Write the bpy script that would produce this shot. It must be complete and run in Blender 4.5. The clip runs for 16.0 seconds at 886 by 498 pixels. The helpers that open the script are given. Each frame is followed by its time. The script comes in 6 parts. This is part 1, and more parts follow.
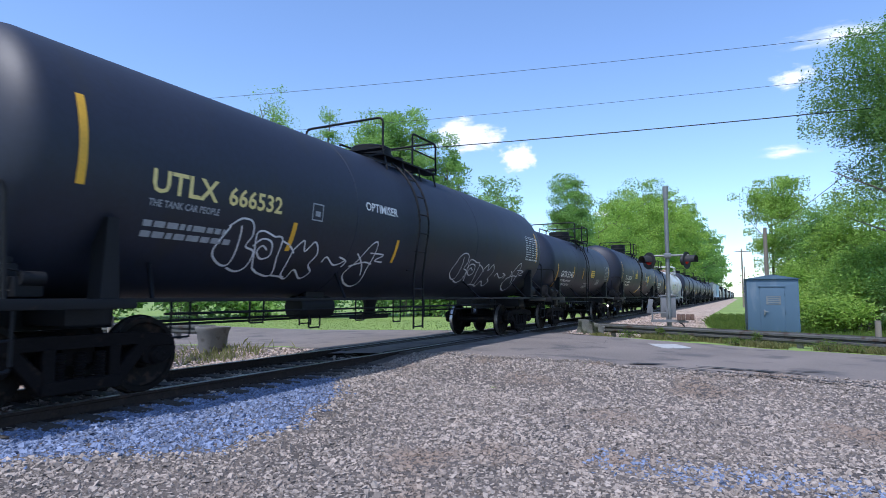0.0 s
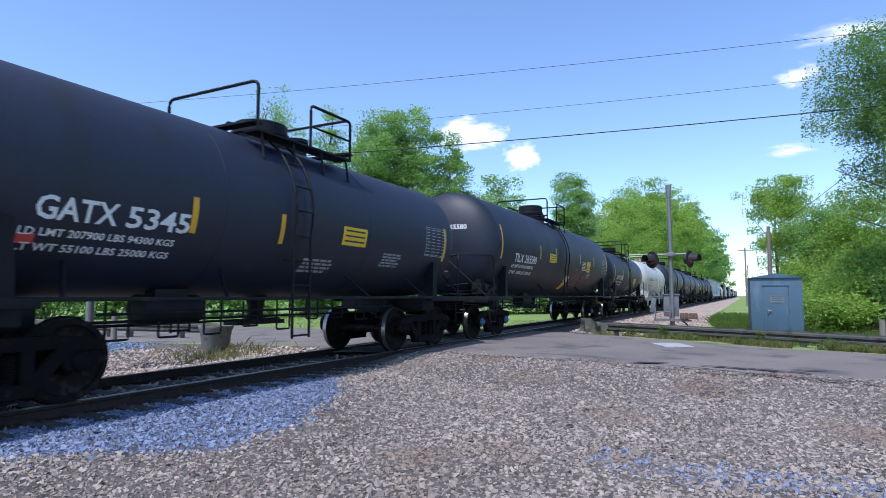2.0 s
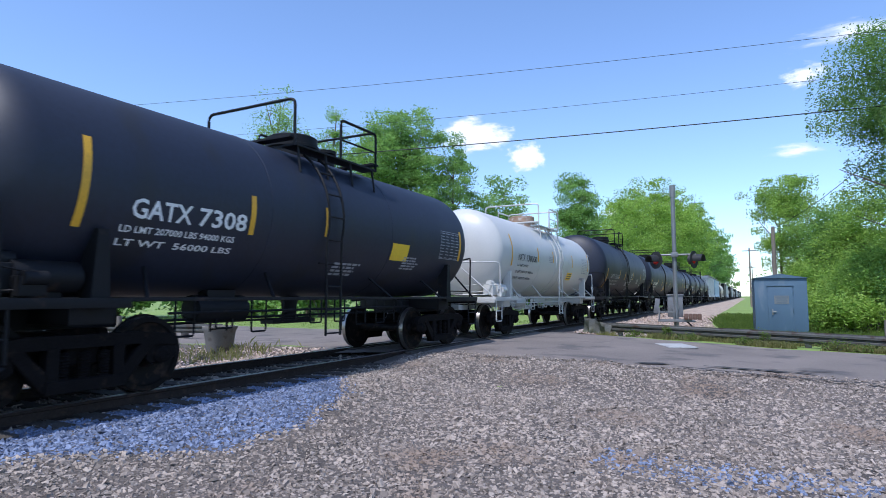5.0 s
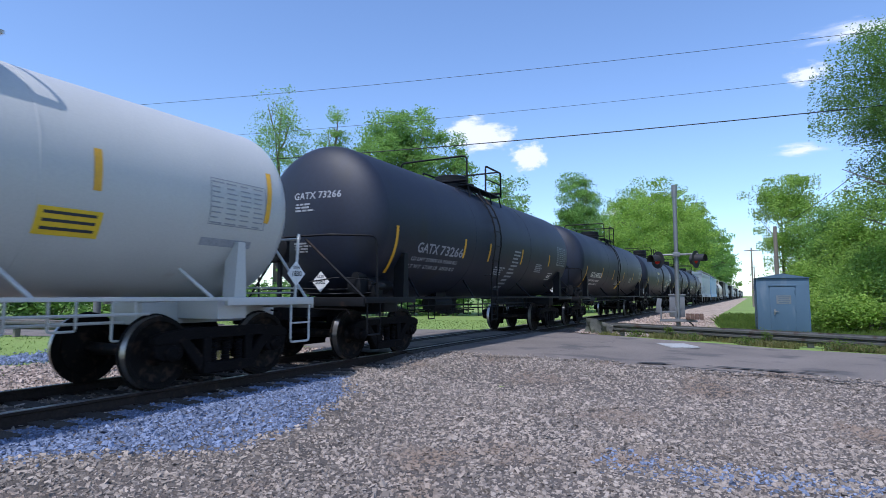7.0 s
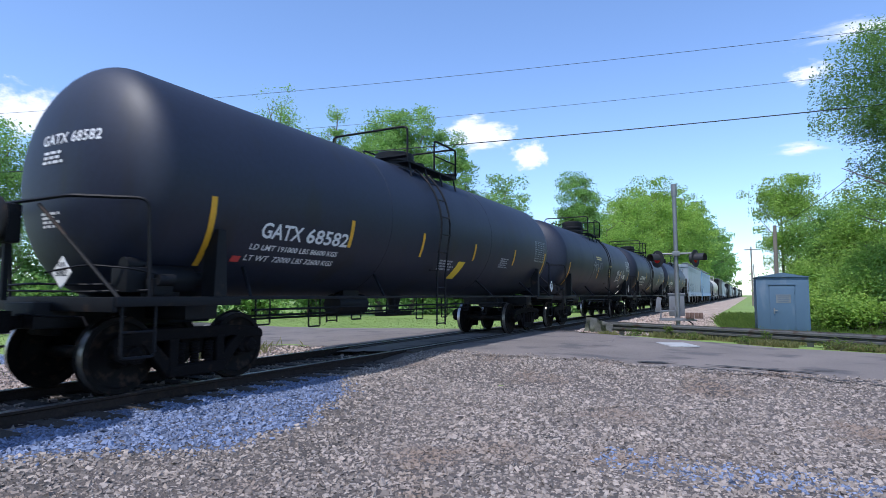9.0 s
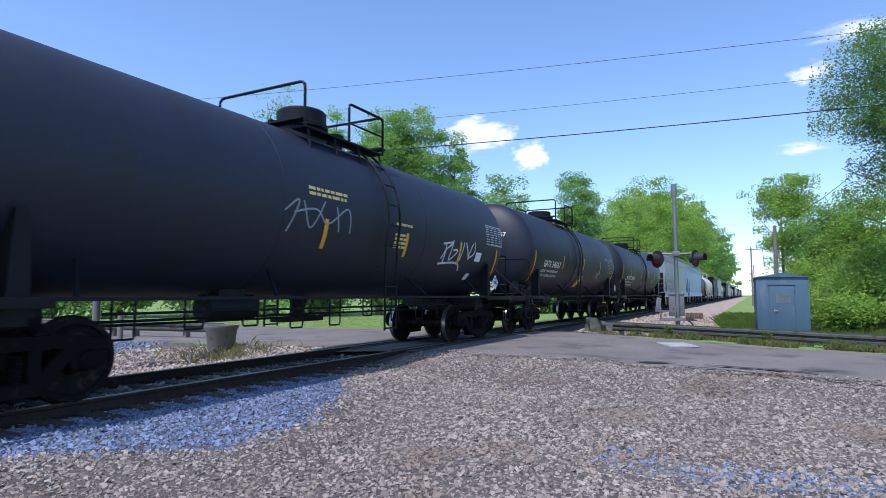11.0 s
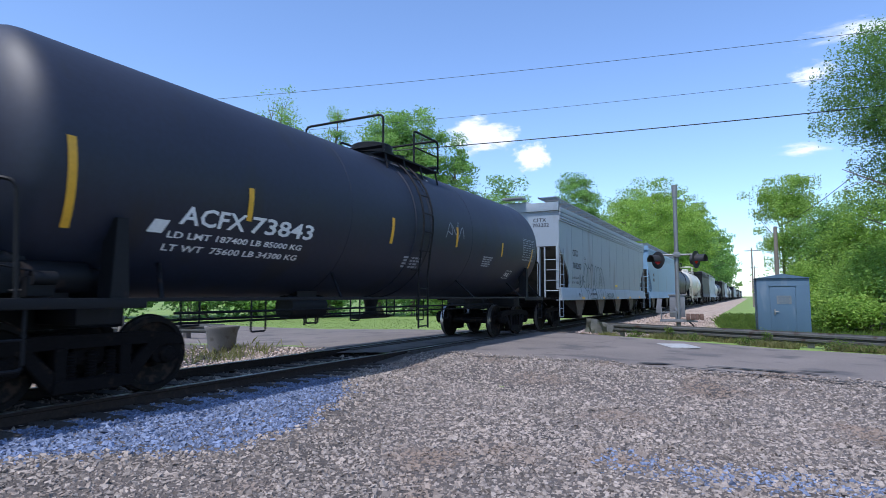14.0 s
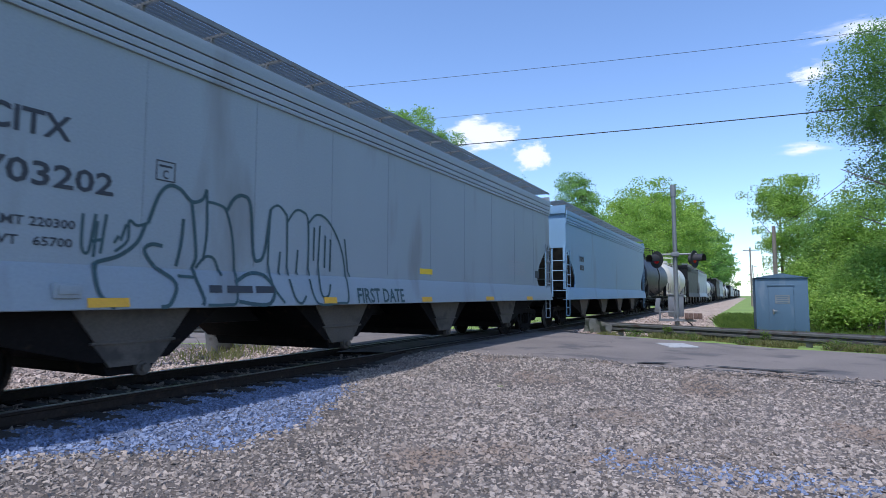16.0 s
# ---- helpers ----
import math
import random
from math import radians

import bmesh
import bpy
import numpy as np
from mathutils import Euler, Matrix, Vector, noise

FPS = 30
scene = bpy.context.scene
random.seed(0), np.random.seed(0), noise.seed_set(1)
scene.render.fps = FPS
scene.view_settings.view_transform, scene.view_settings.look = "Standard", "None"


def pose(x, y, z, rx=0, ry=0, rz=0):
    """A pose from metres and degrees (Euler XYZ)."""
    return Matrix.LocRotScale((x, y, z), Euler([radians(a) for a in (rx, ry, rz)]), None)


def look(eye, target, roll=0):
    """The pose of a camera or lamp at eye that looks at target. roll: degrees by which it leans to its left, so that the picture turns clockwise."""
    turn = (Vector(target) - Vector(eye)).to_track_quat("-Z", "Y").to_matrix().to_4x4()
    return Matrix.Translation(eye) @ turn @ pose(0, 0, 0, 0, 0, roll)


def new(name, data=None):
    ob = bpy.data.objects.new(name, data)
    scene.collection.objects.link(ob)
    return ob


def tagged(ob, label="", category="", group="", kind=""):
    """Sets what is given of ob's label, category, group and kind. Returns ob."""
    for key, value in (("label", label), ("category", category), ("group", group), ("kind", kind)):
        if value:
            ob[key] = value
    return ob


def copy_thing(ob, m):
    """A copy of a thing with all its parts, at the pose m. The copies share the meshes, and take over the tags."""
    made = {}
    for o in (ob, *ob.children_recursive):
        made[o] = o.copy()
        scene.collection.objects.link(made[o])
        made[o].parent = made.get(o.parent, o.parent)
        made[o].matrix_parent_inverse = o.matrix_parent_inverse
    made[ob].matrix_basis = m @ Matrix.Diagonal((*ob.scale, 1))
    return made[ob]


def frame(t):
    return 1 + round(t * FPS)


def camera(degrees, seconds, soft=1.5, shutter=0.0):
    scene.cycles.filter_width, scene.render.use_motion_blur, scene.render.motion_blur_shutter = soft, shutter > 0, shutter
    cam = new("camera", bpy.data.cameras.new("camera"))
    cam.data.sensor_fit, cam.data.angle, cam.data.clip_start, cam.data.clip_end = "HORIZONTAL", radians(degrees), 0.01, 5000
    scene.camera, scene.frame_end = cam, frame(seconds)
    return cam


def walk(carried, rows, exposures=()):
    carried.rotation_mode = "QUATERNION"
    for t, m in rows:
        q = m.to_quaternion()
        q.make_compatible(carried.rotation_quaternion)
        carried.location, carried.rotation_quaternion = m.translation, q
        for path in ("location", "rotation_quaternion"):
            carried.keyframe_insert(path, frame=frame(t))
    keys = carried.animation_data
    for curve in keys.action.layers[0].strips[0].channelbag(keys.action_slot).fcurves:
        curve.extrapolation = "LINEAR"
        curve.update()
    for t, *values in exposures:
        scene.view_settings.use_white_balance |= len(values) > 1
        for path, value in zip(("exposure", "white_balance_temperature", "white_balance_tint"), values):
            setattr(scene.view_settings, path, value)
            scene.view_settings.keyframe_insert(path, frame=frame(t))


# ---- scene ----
cam = camera(74.55, 16.0, soft=0.65, shutter=0.1)

# ---- the camera's walk: it stands still in the hand and turns a little ----
EYE = (0.0, 0.0, 1.163)
TURNS = [(0.0, 27.070, 4.684), (0.5, 27.138, 4.648), (1.0, 27.214, 4.616), (1.5, 27.279, 4.586), (2.0, 27.334, 4.578),
         (2.5, 27.393, 4.588), (3.0, 27.452, 4.599), (3.5, 27.503, 4.607), (4.0, 27.599, 4.618), (6.5, 27.740, 4.625),
         (7.0, 27.829, 4.610), (7.5, 27.862, 4.580), (8.0, 27.866, 4.556), (8.5, 27.836, 4.533), (9.0, 27.803, 4.520),
         (11.5, 27.797, 4.539), (12.0, 27.821, 4.569), (12.5, 27.857, 4.599), (13.0, 27.878, 4.625), (13.5, 27.872, 4.634),
         (14.0, 27.848, 4.632), (14.5, 27.821, 4.621), (15.0, 27.792, 4.599), (15.5, 27.757, 4.582), (16.0, 27.730, 4.582)]
walk(cam, [(t, pose(*EYE, 90 + tilt, 0, turn)) for t, turn, tilt in TURNS],
     exposures=[(0.0, 0.08, 5750, 15), (5.0, 0.05, 5750, 15), (6.5, -0.1, 5750, 15), (7.2, -0.1, 5750, 15), (8.2, 0.02, 5750, 15), (14.5, 0.02, 5750, 15), (16.0, -0.05, 5750, 15)])

# ---- world and sun ----
SUN = Vector((-0.06, -0.48, 0.87)).normalized()
world = bpy.data.worlds.new("sky")
scene.world = world
world.use_nodes = True
wt = world.node_tree
sky = wt.nodes.new("ShaderNodeTexSky")
sky.sky_type = 'NISHITA'
sky.sun_disc = False
sky.sun_elevation = math.asin(SUN.z)
sky.sun_rotation = math.atan2(SUN.x, SUN.y)
sky.air_density, sky.dust_density, sky.ozone_density = 1.0, 0.6, 3.0
sky.altitude = 400
bg = wt.nodes["Background"]
bg.inputs["Strength"].default_value = 0.222
wt.links.new(sky.outputs["Color"], bg.inputs["Color"])
sun = new("sun", bpy.data.lights.new("sun", 'SUN'))
sun.data.energy, sun.data.angle, sun.data.color = 4.0, radians(0.6), (1.0, 0.95, 0.87)
sun.matrix_basis = look(SUN * 50, (0, 0, 0))


# ---- materials ----
def node_material(name):
    m = bpy.data.materials.new(name)
    m.use_nodes = True
    return m, m.node_tree, m.node_tree.nodes["Principled BSDF"]


def wire(nt, a, b):
    nt.links.new(a, b)


def mat(name, col, rough=0.6, metal=0.0, vary=0.25, scale=3.0, fine=40.0, bump=0.15, stain=None, stain_at=0.6,
        per_object=0.0, spec=0.5, stretch=(1, 1, 1), coat=0.0, per_island=0.0, grain=0.02):
    """A surface with broad mottling, fine grain, relief and, if given, stains of another colour."""
    m, nt, p = node_material(name)
    co = nt.nodes.new("ShaderNodeTexCoord")
    mp = nt.nodes.new("ShaderNodeMapping")
    mp.inputs["Scale"].default_value = stretch
    wire(nt, co.outputs["Object"], mp.inputs["Vector"])
    big, small = nt.nodes.new("ShaderNodeTexNoise"), nt.nodes.new("ShaderNodeTexNoise")
    big.inputs["Scale"].default_value, big.inputs["Detail"].default_value = scale, 6
    small.inputs["Scale"].default_value, small.inputs["Detail"].default_value = fine, 4
    wire(nt, mp.outputs[0], big.inputs["Vector"])
    wire(nt, co.outputs["Object"], small.inputs["Vector"])
    add = nt.nodes.new("ShaderNodeMath")
    add.operation = 'ADD'
    wire(nt, big.outputs["Fac"], add.inputs[0])
    wire(nt, small.outputs["Fac"], add.inputs[1])
    last = add.outputs[0]
    for amount, node, out in ((per_object, "ShaderNodeObjectInfo", "Random"), (per_island, "ShaderNodeNewGeometry", "Random Per Island")):
        if amount:
            info = nt.nodes.new(node)
            mul = nt.nodes.new("ShaderNodeMath")
            mul.operation = 'MULTIPLY_ADD'
            mul.inputs[1].default_value = amount
            wire(nt, info.outputs[out], mul.inputs[0])
            wire(nt, last, mul.inputs[2])
            sub = nt.nodes.new("ShaderNodeMath")
            sub.operation = 'SUBTRACT'
            sub.inputs[1].default_value = amount / 2
            wire(nt, mul.outputs[0], sub.inputs[0])
            last = sub.outputs[0]
    ramp = nt.nodes.new("ShaderNodeMapRange")
    ramp.inputs["From Min"].default_value, ramp.inputs["From Max"].default_value = 0.6, 1.4
    ramp.inputs["To Min"].default_value, ramp.inputs["To Max"].default_value = 1 - vary, 1 + vary
    wire(nt, last, ramp.inputs["Value"])
    mul = nt.nodes.new("ShaderNodeVectorMath")
    mul.operation = 'SCALE'
    mul.inputs[0].default_value = col
    wire(nt, ramp.outputs[0], mul.inputs["Scale"])
    out = mul.outputs[0]
    if stain:
        sn = nt.nodes.new("ShaderNodeTexNoise")
        sn.inputs["Scale"].default_value, sn.inputs["Detail"].default_value = scale * 1.7, 8
        wire(nt, mp.outputs[0], sn.inputs["Vector"])
        sr = nt.nodes.new("ShaderNodeMapRange")
        sr.inputs["From Min"].default_value, sr.inputs["From Max"].default_value = stain_at, stain_at + 0.12
        wire(nt, sn.outputs["Fac"], sr.inputs["Value"])
        mix = nt.nodes.new("ShaderNodeMix")
        mix.data_type = 'RGBA'
        wire(nt, sr.outputs[0], mix.inputs[0])
        wire(nt, out, mix.inputs[6])
        mix.inputs[7].default_value = (*stain, 1)
        out = mix.outputs[2]
    wire(nt, out, p.inputs["Base Color"])
    rr = nt.nodes.new("ShaderNodeMapRange")
    rr.inputs["To Min"].default_value, rr.inputs["To Max"].default_value = max(rough - 0.1, 0.03), min(rough + 0.1, 1)
    wire(nt, big.outputs["Fac"], rr.inputs["Value"])
    wire(nt, rr.outputs[0], p.inputs["Roughness"])
    p.inputs["Metallic"].default_value = metal
    p.inputs["Specular IOR Level"].default_value = spec
    p.inputs["Coat Weight"].default_value = coat
    if bump:
        b = nt.nodes.new("ShaderNodeBump")
        b.inputs["Strength"].default_value, b.inputs["Distance"].default_value = bump, grain
        wire(nt, small.outputs["Fac"], b.inputs["Height"])
        wire(nt, b.outputs[0], p.inputs["Normal"])
    return m


def leaf_mat(name, col, light):
    m, nt, p = node_material(name)
    info = nt.nodes.new("ShaderNodeNewGeometry")
    co = nt.nodes.new("ShaderNodeTexCoord")
    n = nt.nodes.new("ShaderNodeTexNoise")
    n.inputs["Scale"].default_value = 0.5
    wire(nt, co.outputs["Object"], n.inputs["Vector"])
    add = nt.nodes.new("ShaderNodeMath")
    add.operation = 'MULTIPLY_ADD'
    add.inputs[1].default_value = 0.5
    wire(nt, info.outputs["Random Per Island"], add.inputs[0])
    wire(nt, n.outputs["Fac"], add.inputs[2])
    r = nt.nodes.new("ShaderNodeMapRange")
    r.inputs["From Min"].default_value, r.inputs["From Max"].default_value = 0.35, 1.15
    wire(nt, add.outputs[0], r.inputs["Value"])
    mix = nt.nodes.new("ShaderNodeMix")
    mix.data_type = 'RGBA'
    wire(nt, r.outputs[0], mix.inputs[0])
    mix.inputs[6].default_value, mix.inputs[7].default_value = (*col, 1), (*light, 1)
    wire(nt, mix.outputs[2], p.inputs["Base Color"])
    p.inputs["Roughness"].default_value = 0.55
    p.inputs["Specular IOR Level"].default_value = 0.3
    tr = nt.nodes.new("ShaderNodeBsdfTranslucent")
    wire(nt, mix.outputs[2], tr.inputs["Color"])
    ms = nt.nodes.new("ShaderNodeMixShader")
    ms.inputs[0].default_value = 0.55
    wire(nt, p.outputs[0], ms.inputs[1])
    wire(nt, tr.outputs[0], ms.inputs[2])
    wire(nt, ms.outputs[0], nt.nodes["Material Output"].inputs["Surface"])
    return m


BLACK = mat("black_tank_paint", (0.0074, 0.011, 0.024), 0.55, spec=0.52, vary=0.35, scale=0.9, fine=14, bump=0.05, stain=(0.009, 0.0105, 0.016), stain_at=0.56, stretch=(1, 1, 0.3), per_object=0.3)
BLACK2 = mat("black_fittings_paint", (0.008, 0.0085, 0.01), 0.6, spec=0.22, vary=0.4, scale=2, bump=0.1, stain=(0.05, 0.032, 0.022), stain_at=0.64)
WHITE = mat("white_tank_paint", (0.5, 0.495, 0.465), 0.4, vary=0.08, scale=1.2, bump=0.04, stain=(0.42, 0.36, 0.3), stain_at=0.68, stretch=(1, 1, 0.3))
CREAM = mat("cream_tank_paint", (0.5, 0.47, 0.4), 0.45, vary=0.12, scale=1.2, bump=0.05, stain=(0.3, 0.24, 0.18), stain_at=0.62)
GREYBLUE = mat("grey_hopper_paint", (0.255, 0.295, 0.325), 0.5, vary=0.12, scale=0.7, bump=0.04, stain=(0.2, 0.215, 0.225), stain_at=0.58, stretch=(1, 1, 0.25))
PALEBLUE = mat("pale_blue_hopper_paint", (0.175, 0.3, 0.43), 0.5, vary=0.1, scale=0.7, bump=0.04, stain=(0.155, 0.245, 0.33), stain_at=0.6, stretch=(1, 1, 0.25))
# dust on the gates; on slopes and chute sides, painted bounce light and shade
DUSTSHADE = mat("dusty_shaded_brown_steel", (0.078, 0.066, 0.054), 0.7, vary=0.4, scale=2, bump=0.1, stain=(0.04, 0.034, 0.029), stain_at=0.52)
RUST = mat("rusty_white_steel", (0.3, 0.2, 0.13), 0.8, vary=0.35, scale=3, bump=0.2, stain=(0.45, 0.43, 0.4), stain_at=0.52)
# grimy truck steel; on the hopper chutes its black stands in for shade
TRUCK = mat("grime_and_shade_cast_steel", (0.008, 0.007, 0.007), 0.8, spec=0.08, vary=0.45, scale=4, bump=0.3, stain=(0.03, 0.02, 0.014), stain_at=0.6, per_object=0.2)
WHEEL = mat("worn_wheel_steel", (0.009, 0.008, 0.0075), 0.6, spec=0.1, vary=0.35, scale=5, bump=0.15, stain=(0.04, 0.026, 0.018), stain_at=0.55)
TREAD = mat("polished_tread_steel", (0.35, 0.33, 0.31), 0.32, metal=0.9, vary=0.2, scale=6, bump=0.05)
RAILTOP = mat("polished_rail_head", (0.3, 0.28, 0.27), 0.35, metal=0.85, vary=0.2, scale=4, bump=0.05)
RAILSIDE = mat("rusted_rail_steel", (0.03, 0.022, 0.018), 0.8, spec=0.2, vary=0.4, scale=5, bump=0.2, stain=(0.05, 0.033, 0.024), stain_at=0.55)
TIE = mat("weathered_wooden_tie", (0.05, 0.042, 0.035), 0.9, vary=0.4, scale=3, fine=60, bump=0.5, stretch=(1, 6, 6), per_object=0.3)
YELLOW = mat("yellow_reflective_tape", (0.7, 0.37, 0.02), 0.5, vary=0.15, scale=5, bump=0.03, stain=(0.4, 0.25, 0.05), stain_at=0.68)
YSIGN = mat("yellow_decal", (0.75, 0.5, 0.02), 0.5, vary=0.1, scale=5, bump=0.03)
LETTER = mat("white_stencil_paint", (0.72, 0.72, 0.7), 0.6, vary=0.15, scale=12, bump=0.0)
GREYLETTER = mat("faded_stencil_paint", (0.3, 0.31, 0.33), 0.6, vary=0.2, scale=12, bump=0.0)
YLETTER = mat("yellow_stencil_paint", (0.72, 0.58, 0.22), 0.6, vary=0.15, scale=12, bump=0.0)
BLETTER = mat("black_stencil_paint", (0.03, 0.035, 0.045), 0.6, vary=0.15, scale=12, bump=0.0)
SPRAY = mat("white_spray_paint", (0.6, 0.6, 0.62), 0.6, vary=0.3, scale=6, bump=0.0)
DARKSPRAY = mat("dark_teal_spray_paint", (0.03, 0.07, 0.08), 0.6, vary=0.3, scale=6, bump=0.0)
REDSPRAY = mat("faded_red_spray_paint", (0.3, 0.07, 0.05), 0.6, vary=0.3, scale=6, bump=0.0)
RED = mat("red_tag_paint", (0.6, 0.06, 0.05), 0.5, vary=0.1, scale=6, bump=0.0)
BEARING = mat("blue_bearing_cap", (0.05, 0.13, 0.27), 0.45, vary=0.2, scale=9, bump=0.1)
GALV = mat("weathered_galvanised_steel", (0.2, 0.205, 0.2), 0.5, metal=0.5, vary=0.2, scale=3, bump=0.1, stain=(0.2, 0.16, 0.12), stain_at=0.64)
ALU = mat("dull_aluminium", (0.17, 0.172, 0.175), 0.6, metal=0.3, vary=0.15, scale=4, bump=0.05)
SIGBLACK = mat("matt_black_signal_paint", (0.018, 0.018, 0.018), 0.6, vary=0.2, scale=4, bump=0.05)
LENS = mat("unlit_red_lens", (0.45, 0.012, 0.012), 0.15, vary=0.05, scale=8, bump=0.3, coat=0.6)
BOXPAINT = mat("blue_grey_cabinet_paint", (0.07, 0.122, 0.175), 0.55, vary=0.16, scale=1.5, bump=0.05, stain=(0.12, 0.165, 0.21), stain_at=0.6, stretch=(1, 1, 0.3))
ASPHALT = mat("worn_asphalt", (0.172, 0.146, 0.127), 0.92, vary=0.32, scale=0.55, fine=70, bump=0.7, stain=(0.095, 0.085, 0.08), stain_at=0.54, grain=0.01)
PATCH = mat("pale_concrete_patch", (0.36, 0.36, 0.35), 0.85, vary=0.2, scale=4, bump=0.2, stain=(0.24, 0.23, 0.22), stain_at=0.55)
# for the cracks, and for the shadow painted along the road edge
CRACKSHADE = mat("crack_filler_and_edge_shade", (0.03, 0.03, 0.03), 0.9, vary=0.2, bump=0.2)
# darker than the loose stones, to paint the shade in their gaps
GRAVELBED = mat("gap_shade_stone_bed", (0.12, 0.1, 0.086), 0.95, vary=0.4, scale=1.0, fine=28, bump=1.0, stain=(0.075, 0.064, 0.055), stain_at=0.55, grain=0.05)
STONE = mat("crushed_grey_stone", (0.285, 0.238, 0.198), 0.9, vary=0.42, scale=0.4, fine=40, bump=0.3, per_island=0.95, stain=(0.24, 0.182, 0.14), stain_at=0.54)
BLUESTONE = mat("blue_grey_ballast", (0.165, 0.2, 0.29), 0.9, vary=0.45, scale=0.6, fine=40, bump=0.3, per_island=0.8)
PINKSTONE = mat("pinkish_ballast", (0.38, 0.3, 0.25), 0.9, vary=0.3, scale=0.6, fine=40, bump=0.3, per_island=0.9)
GRASSGROUND = mat("mown_grass_ground", (0.19, 0.27, 0.06), 0.95, vary=0.3, scale=0.12, fine=9, bump=0.7, stain=(0.2, 0.23, 0.07), stain_at=0.6, grain=0.06)
GUARDSTEEL = mat("dark_weathered_guard_steel", (0.095, 0.095, 0.085), 0.6, metal=0.3, vary=0.35, scale=2.2, bump=0.15, stain=(0.06, 0.04, 0.028), stain_at=0.55)
CONCRETESTEEL = mat("pale_scuffed_steel", (0.27, 0.26, 0.235), 0.7, metal=0.1, vary=0.3, scale=5, bump=0.15, stain=(0.12, 0.1, 0.08), stain_at=0.6)
SEAM = mat("grimy_weld_line", (0.225, 0.26, 0.29), 0.7, vary=0.3, scale=2, bump=0.05, stretch=(1, 1, 0.4))
COUNTER = mat("brown_iron_weight", (0.13, 0.075, 0.055), 0.8, vary=0.3, scale=6, bump=0.2)
SANDBANK = mat("pale_ballast_bank", (0.4, 0.31, 0.24), 0.95, vary=0.3, scale=0.8, fine=18, bump=0.9, stain=(0.22, 0.18, 0.14), stain_at=0.56, grain=0.06)
GRASS = leaf_mat("grass_blades", (0.08, 0.14, 0.025), (0.2, 0.27, 0.06))
DRYGRASS = leaf_mat("weed_blades", (0.15, 0.17, 0.05), (0.36, 0.33, 0.14))
LEAF = leaf_mat("broad_leaves", (0.14, 0.28, 0.07), (0.38, 0.58, 0.16))
LEAFLIGHT = leaf_mat("young_leaves", (0.17, 0.31, 0.05), (0.46, 0.63, 0.13))
LEAFDARK = leaf_mat("dark_leaves", (0.07, 0.16, 0.035), (0.27, 0.43, 0.11))
BARK = mat("grey_brown_bark", (0.16, 0.13, 0.1), 0.95, vary=0.35, scale=3, fine=20, bump=0.8, stretch=(1, 1, 0.3))
CONCRETE = mat("weathered_concrete", (0.2, 0.185, 0.165), 0.9, vary=0.2, scale=3, bump=0.3, stain=(0.13, 0.115, 0.1), stain_at=0.55)
POLEWOOD = mat("weathered_pole_wood", (0.2, 0.17, 0.14), 0.9, vary=0.25, scale=4, bump=0.4, stretch=(1, 1, 0.1))
CABLE = mat("black_cable_sheath", (0.02, 0.02, 0.022), 0.6, vary=0.1, bump=0.0)
RUBBER = mat("black_rubber", (0.015, 0.015, 0.015), 0.7, vary=0.2, bump=0.05)


# ---- mesh helpers ----
def bm_box(bm, c, s, rot=None, bevel=0.0):
    m = Matrix.Translation(c)
    if rot is not None:
        m = m @ rot
    r = bmesh.ops.create_cube(bm, size=1, matrix=m @ Matrix.Diagonal((*s, 1)))
    if bevel:
        es = list({e for v in r["verts"] for e in v.link_edges})
        bmesh.ops.bevel(bm, geom=es, offset=bevel, segments=2, affect='EDGES', profile=0.6)
    return bm


def bm_cyl(bm, a, b, r1, r2=None, seg=12, cap=True):
    a, b = Vector(a), Vector(b)
    d = b - a
    q = d.to_track_quat('Z', 'Y').to_matrix().to_4x4()
    bmesh.ops.create_cone(bm, cap_ends=cap, segments=seg, radius1=r1, radius2=r1 if r2 is None else r2,
                          depth=d.length, matrix=Matrix.Translation((a + b) / 2) @ q)
    return bm


def bm_tube(bm, pts, r, seg=6):
    """A bent round bar along points."""
    pts = [Vector(p) for p in pts]
    rings = []
    for i, p in enumerate(pts):
        d = (pts[min(i + 1, len(pts) - 1)] - pts[max(i - 1, 0)]).normalized()
        side = d.cross(Vector((0, 0, 1)))
        if side.length < 0.15:
            side = d.cross(Vector((0, 1, 0)))
        side.normalize()
        up = side.cross(d)
        rings.append([bm.verts.new(p + r * (math.cos(k * math.tau / seg) * side + math.sin(k * math.tau / seg) * up)) for k in range(seg)])
    for a, b in zip(rings, rings[1:]):
        for k in range(seg):
            bm.faces.new((a[k], a[(k + 1) % seg], b[(k + 1) % seg], b[k]))
    bm.faces.new(rings[0][::-1])
    bm.faces.new(rings[-1])
    return bm


def rounded(pts, r=0.1, n=3):
    """The corners of a line of points, rounded."""
    pts = [Vector(p) for p in pts]
    out = [pts[0]]
    for a, b, c in zip(pts, pts[1:], pts[2:]):
        u, w = (a - b), (c - b)
        k = min(r, u.length * 0.45, w.length * 0.45)
        p, q = b + u.normalized() * k, b + w.normalized() * k
        for i in range(n + 1):
            t = i / n
            out.append((1 - t) ** 2 * p + 2 * t * (1 - t) * b + t * t * q)
    out.append(pts[-1])
    return out


